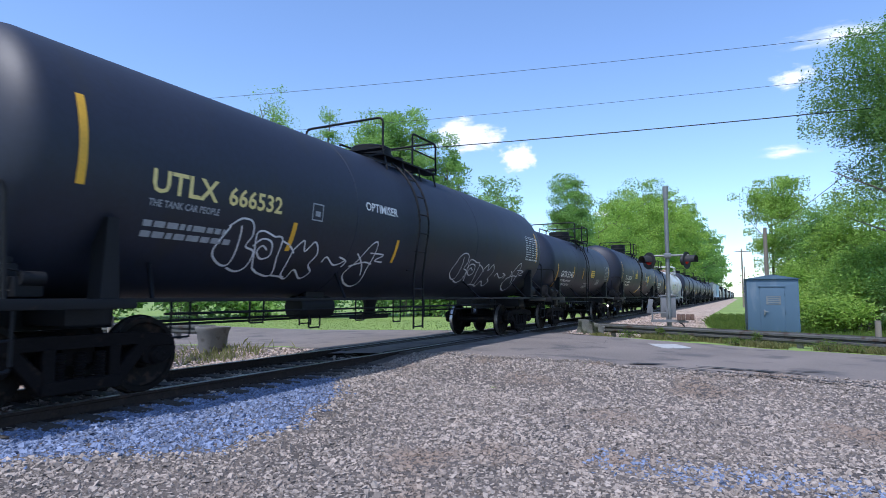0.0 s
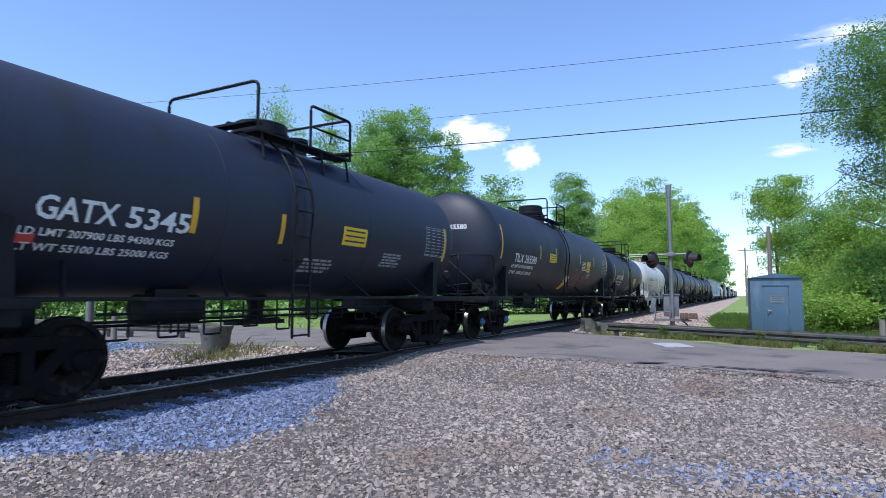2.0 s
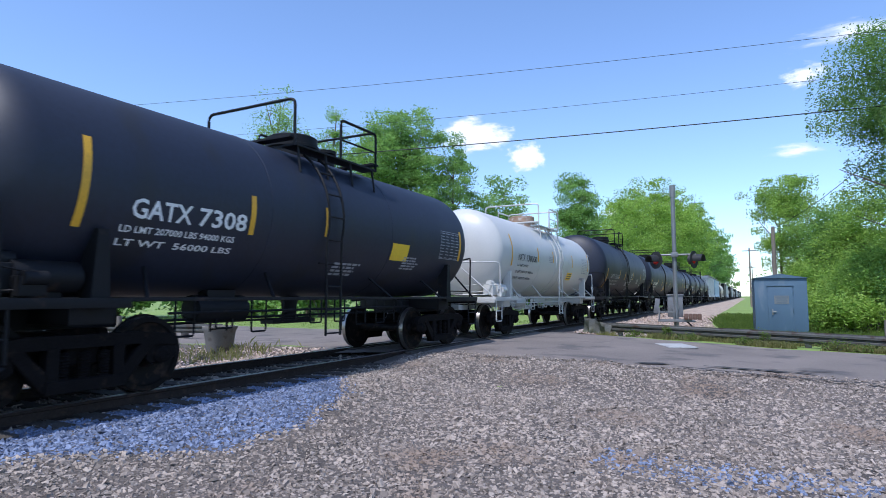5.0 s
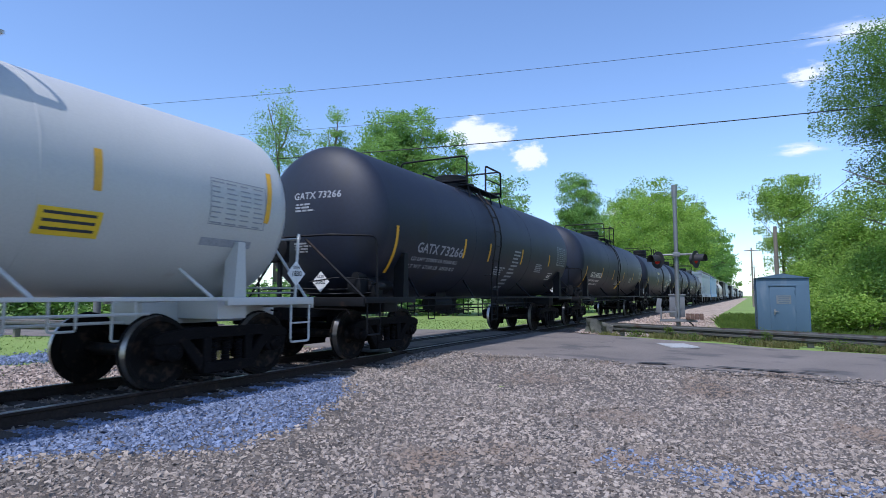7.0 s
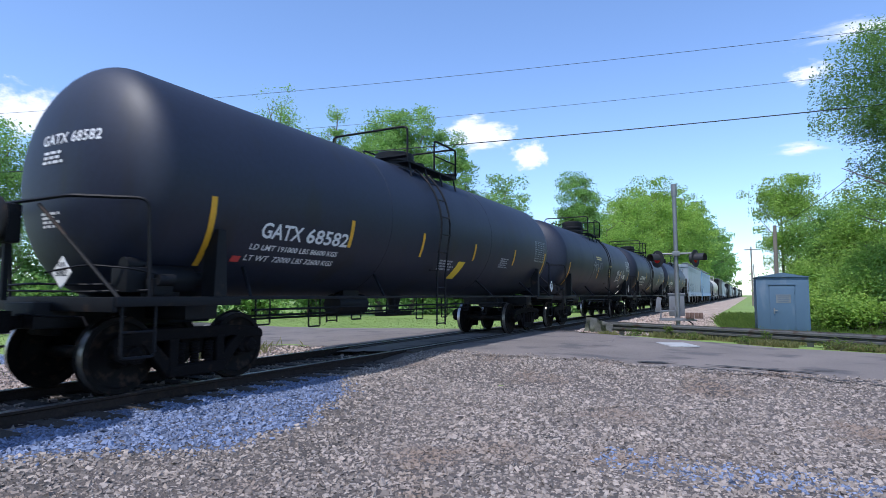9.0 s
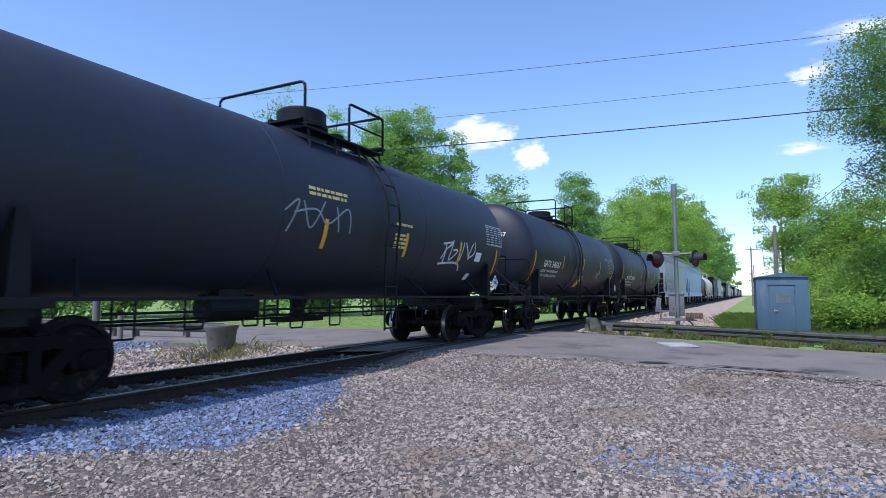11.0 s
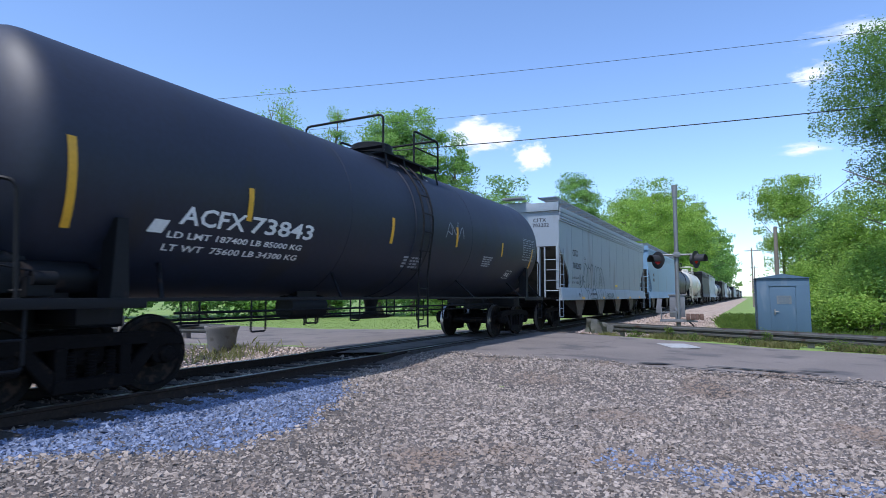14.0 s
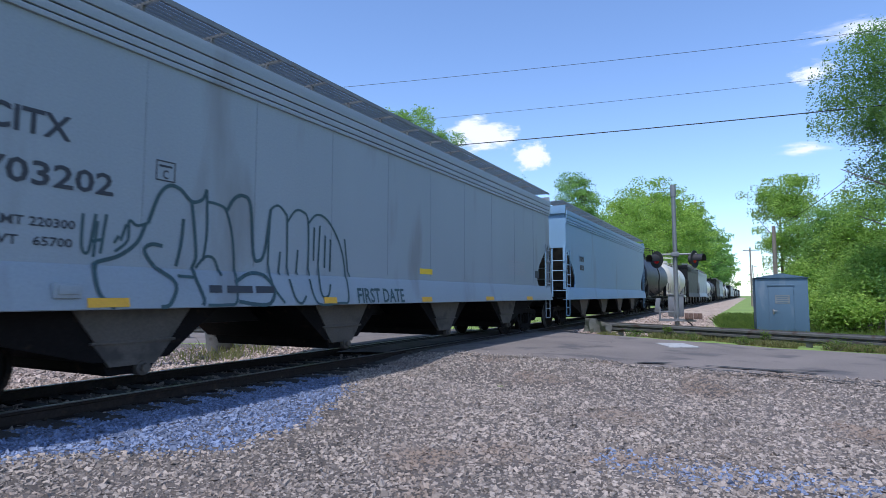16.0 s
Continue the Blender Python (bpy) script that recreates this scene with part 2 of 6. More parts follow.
def bm_lathe(bm, prof, seg=48, axis='Y', c=(0, 0, 0)):
    """Turns a profile of (place along the axis, radius) round the axis."""
    rings = []
    for y, r in prof:
        ring = []
        for k in range(seg):
            a = k * math.tau / seg
            u, w = r * math.cos(a), r * math.sin(a)
            p = (u, y, w) if axis == 'Y' else ((y, u, w) if axis == 'X' else (u, w, y))
            ring.append(bm.verts.new(Vector(c) + Vector(p)))
        rings.append(ring)
    for a, b in zip(rings, rings[1:]):
        for k in range(seg):
            bm.faces.new((a[k], a[(k + 1) % seg], b[(k + 1) % seg], b[k]))
    bm.faces.new(rings[0])
    bm.faces.new(rings[-1])
    bmesh.ops.recalc_face_normals(bm, faces=bm.faces)
    return bm


def bm_prism(bm, outline, x0, x1):
    """An outline in (y, z), given thickness from x0 to x1."""
    a = [bm.verts.new((x0, y, z)) for y, z in outline]
    b = [bm.verts.new((x1, y, z)) for y, z in outline]
    n = len(outline)
    for k in range(n):
        bm.faces.new((a[k], a[(k + 1) % n], b[(k + 1) % n], b[k]))
    bm.faces.new(a[::-1])
    bm.faces.new(b)
    return bm


def to_mesh(name, bm, material, smooth=40):
    me = bpy.data.meshes.new(name)
    bmesh.ops.recalc_face_normals(bm, faces=bm.faces)
    if smooth:
        lim = radians(smooth)
        for f in bm.faces:
            f.smooth = True
        for e in bm.edges:
            if len(e.link_faces) != 2 or e.calc_face_angle(0) > lim:
                e.smooth = False
    bm.to_mesh(me)
    bm.free()
    me.materials.append(material)
    return me


def part(name, shape, material, parent, label="", at=None):
    """One mesh object under a thing or a part; shape is a bmesh or a mesh that is shared."""
    me = to_mesh(name, shape, material) if isinstance(shape, bmesh.types.BMesh) else shape
    ob = new(name, me)
    ob.parent = parent
    if at is not None:
        ob.matrix_basis = at
    return tagged(ob, label)


def thing(name, label, category, at=None, group="", kind=""):
    ob = new(name)
    ob.empty_display_size = 0.3
    if at is not None:
        ob.matrix_basis = at
    return tagged(ob, label, category, group, kind)


def solid(name, bm, material, label, category, at=None, group="", kind="", smooth=40):
    ob = new(name, to_mesh(name, bm, material, smooth))
    if at is not None:
        ob.matrix_basis = at
    return tagged(ob, label, category, group, kind)


def raw_mesh(name, verts, faces, material):
    me = bpy.data.meshes.new(name)
    me.from_pydata(verts, [], faces)
    me.materials.append(material)
    return me


FONT_CACHE = {}


def letters(text, height, spread=1.0):
    """Flat letters as (vertices, faces), the baseline on y = 0."""
    key = (text, round(height, 3), spread)
    if key in FONT_CACHE:
        return FONT_CACHE[key]
    cu = bpy.data.curves.new("letters", 'FONT')
    cu.body, cu.size, cu.resolution_u, cu.space_character, cu.offset = text, height / 0.7, 2, spread, height * .028
    ob = bpy.data.objects.new("letters", cu)
    me = bpy.data.meshes.new_from_object(ob)
    vs = [tuple(v.co) for v in me.vertices]
    fs = [tuple(p.vertices) for p in me.polygons]
    bpy.data.objects.remove(ob)
    bpy.data.curves.remove(cu)
    bpy.data.meshes.remove(me)
    FONT_CACHE[key] = (vs, fs)
    return vs, fs


# ---- the train ----
SPEED = 9.45
TRACK_X = -7.4
WHEEL_R = 0.457


def wheelset_mesh():
    bm = bmesh.new()
    prof = [(0.0, 0.075), (0.62, 0.085), (0.66, 0.14), (0.675, 0.16), (0.70, 0.34), (0.672, 0.37), (0.672, 0.478), (0.685, 0.486), (0.70, 0.478),
            (0.712, WHEEL_R + 0.004), (0.735, WHEEL_R), (0.805, WHEEL_R - 0.004), (0.812, WHEEL_R - 0.012), (0.812, 0.39), (0.79, 0.375), (0.76, 0.30), (0.765, 0.17), (0.80, 0.14), (0.83, 0.13), (0.83, 0.08), (1.0, 0.075)]
    bm_lathe(bm, [(-x, r) for x, r in reversed(prof[1:])] + prof, 40, 'X')
    me = to_mesh("wheelset", bm, WHEEL, 30)
    me.materials.append(TREAD)
    for p in me.polygons:
        c = p.center
        r = math.hypot(c.y, c.z)
        if r > WHEEL_R - 0.05 and 0.708 < abs(c.x) < 0.806 and abs(p.normal.x) < 0.5:
            p.material_index = 1
    return me


def side_frame_mesh():
    bm = bmesh.new()
    a, b = -0.07, 0.07
    bm_prism(bm, [(-1.13, .56), (-1.12, .66), (-1.02, .71), (-.62, .75), (.62, .75), (1.02, .71), (1.12, .66), (1.13, .56), (.78, .585), (.6, .61), (-.6, .61), (-.78, .585)], a, b)
    for s in (1, -1):
        bm_prism(bm, [(s * .80, .60), (s * .64, .62), (s * .33, .30), (s * .36, .16), (s * .44, .16)], a, b)
        bm_prism(bm, [(s * .42, .26), (s * .29, .26), (s * .29, .63), (s * .42, .63)], a - .01, b + .01)
        bm_prism(bm, [(s * 1.13, .60), (s * .72, .60), (s * .70, .42), (s * .76, .36), (s * 1.0, .36), (s * 1.1, .42)], a - .015, b - .02)
    bm_prism(bm, [(-.44, .15), (.44, .15), (.42, .29), (-.42, .29)], a - .03, b + .03)
    bmesh.ops.bevel(bm, geom=bm.edges[:], offset=0.012, segments=1, affect='EDGES')
    return to_mesh("side_frame", bm, TRUCK)


def spring_mesh():
    bm = bmesh.new()
    prof = [(0.0, 0.02)]
    for i in range(9):
        z = i * 0.032
        prof += [(z, 0.055), (z + 0.012, 0.066), (z + 0.022, 0.055)]
    bm_lathe(bm, prof + [(0.29, 0.02)], 10, 'Z')
    return to_mesh("spring", bm, TRUCK)


def bearing_mesh():
    bm = bmesh.new()
    bm_lathe(bm, [(-.12, .1), (-.02, .115), (0.0, .11), (.05, .095), (.06, .07), (.075, .06), (.08, .02)], 16, 'X')
    for k in range(3):
        a = k * math.tau / 3
        bm_cyl(bm, (.06, .05 * math.cos(a), .05 * math.sin(a)), (.085, .05 * math.cos(a), .05 * math.sin(a)), .016, seg=6)
    return bm


WHEELSET, SIDE_FRAME, SPRING = wheelset_mesh(), side_frame_mesh(), spring_mesh()
BEARING_DARK, BEARING_BLUE = to_mesh("bearing", bearing_mesh(), TRUCK), to_mesh("bearing", bearing_mesh(), BEARING)
_b = bmesh.new()
bm_box(_b, (0, 0, .52), (1.9, .36, .2), bevel=.03)
bm_box(_b, (0, 0, .66), (.7, .42, .18), bevel=.03)
bm_box(_b, (0, .55, .42), (1.45, .1, .14), bevel=.02)
bm_box(_b, (0, -.55, .42), (1.45, .1, .14), bevel=.02)
BOLSTER = to_mesh("truck", _b, TRUCK)
_b = bmesh.new()
bm_box(_b, (0, 0, 0), (.09, .13, .33), bevel=.02)
bm_box(_b, (-.02, 0, -.02), (.1, .2, .08), bevel=.02)
BRAKE_SHOE = to_mesh("brake_shoe", _b, TRUCK)

WHEELSETS = []


def truck(car, y, blue=False, turning=True):
    t = part("truck", BOLSTER, None, car, at=pose(0, y, 0))
    for s in (1, -1):
        part("side_frame", SIDE_FRAME, None, t, at=pose(s * 0.985, 0, 0))
        for ys in (-.22, 0, .22):
            part("spring", SPRING, None, t, at=pose(s * 0.985, ys, .28))
        w = part("wheelset", WHEELSET, None, t, at=pose(0, s * 0.889, WHEEL_R))
        if turning:
            WHEELSETS.append((w, s * 0.889))
        for s2 in (1, -1):
            part("bearing", BEARING_BLUE if blue else BEARING_DARK, None, t, "blue roller bearing cap" if blue else "",
                 at=pose(s * 1.03, s2 * 0.889, WHEEL_R, 0, 0, 0 if s > 0 else 180))
            part("brake_shoe", BRAKE_SHOE, None, t, at=pose(s * 0.75, s2 * 0.39, WHEEL_R))
    return t


def coupler_mesh():
    bm = bmesh.new()
    bm_box(bm, (0, .45, .86), (.15, .5, .14), bevel=.02)
    bm_prism(bm, [(.26, .74), (.06, .74), (0, .8), (0, .94), (.06, .99), (.26, .99)], -.14, .14)
    bm_box(bm, (.1, -.02, .86), (.1, .12, .24), bevel=.03)
    bm_box(bm, (0, .7, .9), (.5, .14, .42), bevel=.03)
    bm_tube(bm, rounded([(-.25, .55, .8), (-.3, .25, .72), (-.3, .1, .42), (-.2, .0, .36)], .15, 4), .028)
    bm_tube(bm, [(-.5, .5, .92), (.2, .35, .95), (.6, .38, .93), (1.2, .42, .93), (1.28, .42, .84)], .014)
    return to_mesh("coupler", bm, TRUCK)


COUPLER = coupler_mesh()


def flat_part(name, pieces, place, material, parent, label=""):
    """Thin flat figures, each (vertices (u, v), faces), carried onto a surface by place(u, v)."""
    vs, fs = [], []
    for v, f in pieces:
        n = len(vs)
        vs += [place(p[0], p[1]) for p in v]
        fs += [tuple(i + n for i in q) for q in f]
    ob = part(name, raw_mesh(name, vs, fs, material), None, parent, label)
    return tagged(ob, kind="stuff") if name in ("stencil_lines", "load_limit", "inspection_table", "decal_lines", "slogan", "head_stencil") else ob


def fitted(text, h, u0, u1, v):
    """Letters of height h that fill the stretch from u0 to u1."""
    vs, fs = letters(text, h)
    lo, hi = min(p[0] for p in vs), max(p[0] for p in vs)
    k = (u1 - u0) / (hi - lo)
    return [(u0 + (p[0] - lo) * k, v + p[1]) for p in vs], fs


def shifted(shape, du, dv):
    return [(p[0] + du, p[1] + dv) for p in shape[0]], shape[1]


def bar(u0, v0, u1, v1, n=1, lean=0.0):
    """A bar cut into n strips upwards, so that it can follow a curve."""
    v, f = [], []
    for i in range(n + 1):
        t = i / n
        z = v0 + (v1 - v0) * t
        v += [(u0 + lean * t, z), (u1 + lean * t, z)]
    for i in range(n):
        f.append((2 * i, 2 * i + 1, 2 * i + 3, 2 * i + 2))
    return v, f


def stroke(points, w):
    """A drawn line of some width through points, smoothed."""
    pts = [Vector((*p, 0)) for p in points]
    fine = []
    n = len(pts)
    for i in range(n - 1):
        p0, p1, p2, p3 = pts[max(i - 1, 0)], pts[i], pts[i + 1], pts[min(i + 2, n - 1)]
        for k in range(5):
            t = k / 5
            fine.append(0.5 * (2 * p1 + (p2 - p0) * t + (2 * p0 - 5 * p1 + 4 * p2 - p3) * t * t + (3 * p1 - p0 - 3 * p2 + p3) * t ** 3))
    fine.append(pts[-1])
    v, f = [], []
    for i, p in enumerate(fine):
        d = fine[min(i + 1, len(fine) - 1)] - fine[max(i - 1, 0)]
        s = Vector((-d.y, d.x, 0)).normalized() * w / 2
        v += [(p.x + s.x, p.y + s.y), (p.x - s.x, p.y - s.y)]
    for i in range(len(fine) - 1):
        f.append((2 * i, 2 * i + 1, 2 * i + 3, 2 * i + 2))
    return v, f


def table_bars(u0, v0, w, h, rows, cols, rnd):
    """A stencilled table whose writing is too small to read: a frame and rows of bars."""
    out = [bar(u0, v0, u0 + w, v0 + .012), bar(u0, v0 + h, u0 + w, v0 + h + .012), bar(u0, v0, u0 + .012, v0 + h, 4), bar(u0 + w, v0, u0 + w + .012, v0 + h, 4)]
    for r in range(rows):
        z = v0 + h * (r + .3) / rows
        for c in range(cols):
            u = u0 + w * (c + .08) / cols
            out.append(bar(u, z, u + w / cols * rnd.uniform(.5, .85), z + h / rows * .28))
    return out


def text_lines(u0, v0, w, rows, size, rnd):
    out = []
    for r in range(rows):
        u = u0 + rnd.uniform(0, .04)
        end = u0 + w * rnd.uniform(.7, 1)
        while u < end:
            n = rnd.uniform(.06, .2)
            out.append(bar(u, v0 - r * size * 1.7, min(u + n, end), v0 - r * size * 1.7 + size))
            u += n + .03
    return out


def diamond(u, v, r):
    return [(u - r, v), (u, v - r), (u + r, v), (u, v + r)], [(0, 1, 2, 3)]


def end_fittings(car, e, s, h, paint, wide=1.45):
    """Coupler, end rails, steps and platform at one end; s is +1 when the car lies towards +Y of the end e."""
    at = pose(0, e, 0, 0, 0, 0 if s > 0 else 180)
    part("coupler", COUPLER, None, car, at=at)
    bm = bmesh.new()
    bm_box(bm, (0, .88, 1.115), (wide * 2, .55, .05), bevel=.01)
    part("end_platform", to_mesh("end_platform", bm, paint), None, car, at=at)
    bm = bmesh.new()
    bm_box(bm, (0, .6, 1.06), (wide * 2, .06, .16), bevel=.01)
    part("end_beam", to_mesh("end_beam", bm, paint), None, car, at=at)
    for sx in (1, -1):
        bm = bmesh.new()
        bm_box(bm, (sx * wide, 1.45, 1.09), (.06, 1.7, .11), bevel=.012)
        part("side_channel", to_mesh("side_channel", bm, paint), None, car, at=at)
    bm = bmesh.new()
    w = wide
    bm_tube(bm, rounded([(w, 1.0, 1.12), (w, .95, h), (.85, .40, h), (-.85, .40, h), (-w, .95, h), (-w, 1.0, 1.12)], .12), .022)
    part("end_rail", to_mesh("end_rail", bm, paint), None, car, at=at)
    bm = bmesh.new()
    bm_box(bm, (.95, 1.12, 1.34), (.3, .34, .3), bevel=.03)
    bm_cyl(bm, (.95, 1.0, 1.52), (.95, 1.26, 1.52), .09, seg=10)
    bm_box(bm, (1.2, 1.3, 1.26), (.16, .26, .2), bevel=.02)
    bm_cyl(bm, (1.28, 1.2, 1.34), (1.28, 1.42, 1.34), .07, seg=10)
    bm_tube(bm, rounded([(.95, 1.2, 1.3), (.6, .8, 1.28), (-.2, .62, 1.3), (-1.1, .7, 1.28)], .15, 4), .016)
    bm_tube(bm, rounded([(1.2, 1.2, 1.22), (.7, .72, 1.2), (-.9, .56, 1.22)], .15, 4), .014)
    bm_tube(bm, rounded([(1.25, 1.25, 1.4), (1.28, .9, 1.46), (.9, .6, 1.5), (.3, .5, 1.42)], .15, 4), .012)
    part("brake_valve", to_mesh("brake_valve", bm, paint), None, car, at=at)
    for sx in (1, -1):
        bm = bmesh.new()
        bm_tube(bm, [(sx * .25, .42, h - .05), (sx * (w - .05), .68, 1.12)], .022)
        part("brace", to_mesh("brace", bm, paint), None, car, at=at)
        bm = bmesh.new()
        bm_tube(bm, rounded([(sx * w, .68, 1.05), (sx * w, .68, .48), (sx * w, 1.08, .48), (sx * w, 1.08, 1.05)], .05), .018)
        bm_tube(bm, [(sx * w, .68, .76), (sx * w, 1.08, .76)], .014)
        part("step", to_mesh("step", bm, paint), None, car, at=at)


def tank_car(L, R, paint, label, group, seed, fittings=None, mark=1.0, ladder=True, bands=False, blue=False, dome_y=0.0, lad_y=None, hatch=None, dome_h=.4, marks=(), bottom=1.13, rail_h=2.25, turning=True, detail=True, cap=0.42, brake=1):
    rnd = random.Random(seed)
    fit = fittings or BLACK2
    car = thing("tank_car", label, "tank car", group=group)
    zc = bottom + R
    half = L / 2
    lc = half - 1.33                       # where the heads begin
    hd = R * cap
    prof = []
    for i in range(15):
        a = math.pi / 2 * i / 14
        prof.append((-lc - hd * math.cos(a), max(R * math.sin(a) ** .9, .01)))
    mid = [(-lc / 3, R), (lc / 3, R)]
    bm = bmesh.new()
    bm_lathe(bm, prof + mid + [(-y, r) for y, r in reversed(prof)], 64, 'Y', (0, 0, zc))
    part("tank", to_mesh("tank", bm, paint, 30), None, car)
    # weld seams
    for y in (-lc * .34, lc * .34):
        bm = bmesh.new()
        bm_lathe(bm, [(y - .02, R - .01), (y - .014, R + .004), (y + .014, R + .004), (y + .02, R - .01)], 64, 'Y', (0, 0, zc))
        part("weld_seam", bm, paint, car)
    if bands:
        for y in (lad_y - .12, lad_y + .5):
            bm = bmesh.new()
            bm_lathe(bm, [(y - .05, R - .01), (y - .04, R + .018), (y + .04, R + .018), (y + .05, R - .01)], 64, 'Y', (0, 0, zc))
            part("jacket_band", bm, paint, car)
    ty = half - 2.0
    for s in (1, -1):
        truck(car, s * ty, blue, turning)
        bm = bmesh.new()
        bm_box(bm, (0, s * (half - 1.6), .93), (.62, 2.4, .3), bevel=.02)
        bm_box(bm, (0, s * ty, .98), (2.2, .5, .26), bevel=.02)
        part("stub_sill", bm, fit, car)
        for sx in (1, -1):
            bm = bmesh.new()
            x1 = math.sqrt(max(R * R - (R * .42) ** 2, .1))
            bm_prism(bm, [(s * ty - .11, 1.06), (s * ty + .11, 1.06), (s * ty + .06, zc - R * .42), (s * ty - .06, zc - R * .42)], sx * (x1 - .16), sx * (x1 + .07))
            part("saddle", bm, fit, car)
        end_fittings(car, -s * half, s, rail_h, fit, min(1.45, R + .02))
    wide = min(1.45, R + .02)
    for sx in (1, -1):
        bm = bmesh.new()
        bm_box(bm, (sx * wide, 0, 1.125), (.05, L - 4.4, .045), bevel=.008)
        part("side_rail", bm, fit, car)
        for y in (-.5, -.22, .22, .5):
            bm = bmesh.new()
            yy = y * (L - 5)
            bm_tube(bm, [(sx * wide, yy, 1.12), (sx * (math.sqrt(R * R - (R * .72) ** 2) + .01), yy - .22 * (1 if y > 0 else -1), zc - R * .72)], .025)
            part("rail_bracket", bm, fit, car)
    # top platform, rails and dome
    zt = zc + R
    d = dome_y
    bm = bmesh.new()
    bm_lathe(bm, [(-.25, .46), (dome_h * .35, .46), (dome_h * .4, .5), (dome_h * .52, .5), (dome_h * .55, .46), (dome_h * .9, .46), (dome_h * .97, .42), (dome_h, .1)], 24, 'Z', (0, d, zt - .02))
    part("manway", bm, hatch or fit, car)
    bm = bmesh.new()
    bm_lathe(bm, [(-.2, .2), (.2, .2), (.22, .23), (.28, .23), (.3, .05)], 16, 'Z', (.1, d + .8, zt))
    bm_cyl(bm, (-.3, d + .85, zt - .1), (-.3, d + .85, zt + .3), .09)
    part("valve", bm, fit, car)
    for sx in (1, -1):
        bm = bmesh.new()
        bm_box(bm, (sx * .86, d + .1, zt - .1), (.32, 2.3, .035), bevel=.005)
        for k in range(4):
            bm_tube(bm, [(sx * .98, d - .95 + .7 * k, zt - .12), (sx * 1.05, d - .95 + .7 * k, zc + math.sqrt(max(R * R - 1.05 ** 2, .05)))], .02)
        part("walkway", bm, fit, car)
        bm = bmesh.new()
        zr = zt + .62
        bm_tube(bm, rounded([(sx * 1.0, d + .15, zt - .1), (sx * 1.0, d + .15, zr), (sx * 1.0, d + 1.25, zr), (sx * 1.0, d + 1.25, zt - .12)], .08), .026)
        bm_tube(bm, [(sx * 1.0, d + .15, zt + .26), (sx * 1.0, d + 1.25, zt + .26)], .018)
        part("handrail", bm, fit, car)
    for y in (d - 1.05, d + 1.25):
        bm = bmesh.new()
        zr = zt + .66
        bm_tube(bm, rounded([(-1.0, y, zt - .12), (-1.0, y, zr), (1.0, y, zr), (1.0, y, zt - .12)], .12), .026)
        part("handrail", bm, fit, car)
    for y in (d - 1.05, d + 1.25):
        bm = bmesh.new()
        bm_box(bm, (0, y, zt + .02), (2.0, .2, .035))
        part("walkway", bm, fit, car)
    # ladder up the near and the far side
    ly = d - .6 if lad_y is None else lad_y
    if ladder:
        for sx in (1, -1):
            bm = bmesh.new()
            for y in (ly, ly + .38):
                pts = [(sx * (wide + .03), y, .52), (sx * (wide + .03), y, 1.6)]
                for k in range(9):
                    a = -.25 + k * .15
                    if zc + (R + .1) * math.sin(a) > 1.7:
                        pts.append((sx * (R + .1) * math.cos(a), y, zc + (R + .1) * math.sin(a)))
                bm_tube(bm, pts, .022)
            z = .56
            while z < zt - .25:
                t = min(max((z - zc) / (R + .1), -.99), .99)
                x = wide + .03 if z < 1.65 else (R + .1) * math.sqrt(1 - t * t)
                bm_tube(bm, [(sx * x, ly, z), (sx * x, ly + .38, z)], .016)
                z += .38
            part("ladder", bm, fit, car)
    # gear below the tank
    bm = bmesh.new()
    bm_lathe(bm, [(-.42, .12), (-.38, .17), (-.3, .17), (-.28, .12), (-.1, .14), (.1, .22), (.2, .3)], 14, 'Z', (0, d, bottom - .02))
    bm_box(bm, (0, d, .72), (.3, 1.1, .07), bevel=.01)
    part("outlet", bm, fit, car)
    bm = bmesh.new()
    bm_cyl(bm, (.5, -L * .12, .98), (.5, -L * .12 - .9, .98), .2, seg=14)
    bm_box(bm, (.5, -L * .12 - .45, 1.15), (.2, .5, .2))
    part("air_reservoir", bm, fit, car)
    bm = bmesh.new()
    for y0, y1, x, z in ((-half + 3.2, half - 3.2, .55, .84), (-half + 3.2, half - 3.0, .75, .94), (-half + 3.4, 0.4, .3, .78)):
        bm_tube(bm, [(x, y0, z), (x, y1, z)], .02)
    for k in range(9):
        y = -half + 3.4 + k * (L - 6.8) / 8
        zb = rnd.choice((.62, .7, .76))
        bm_tube(bm, rounded([(.62, y, 1.1), (.62, y, zb), (.62, y + .3, zb), (.62, y + .3, 1.1)], .03, 2), .016)
    part("brake_rigging", bm, fit, car)
    if brake:
        y0 = -brake * (half - 1.3)
        bm = bmesh.new()
        bm_cyl(bm, (1.0, y0 - .1, 1.36), (1.0, y0 + .55, 1.36), .17, seg=16)
        bm_cyl(bm, (1.0, y0 + .55, 1.36), (1.0, y0 + .75, 1.36), .1, seg=12)
        bm_box(bm, (.95, y0 + .2, 1.2), (.2, .4, .2), bevel=.02)
        part("brake_cylinder", bm, fit, car)
        bm = bmesh.new()
        e = -brake * half
        yb = e + brake * .25
        bm_lathe(bm, [(-.02, .24), (.0, .27), (.02, .24)], 20, 'Y', (-.3, yb, 2.05))
        for k in range(4):
            a = k * math.pi / 4
            bm_tube(bm, [(-.3 - .25 * math.cos(a), yb, 2.05 - .25 * math.sin(a)), (-.3 + .25 * math.cos(a), yb, 2.05 + .25 * math.sin(a))], .014)
        bm_box(bm, (-.3, yb + brake * .12, 2.0), (.3, .18, .46), bevel=.03)
        bm_cyl(bm, (-.3, yb, 2.05), (-.3, yb + brake * .05, 2.05), .07, seg=10)
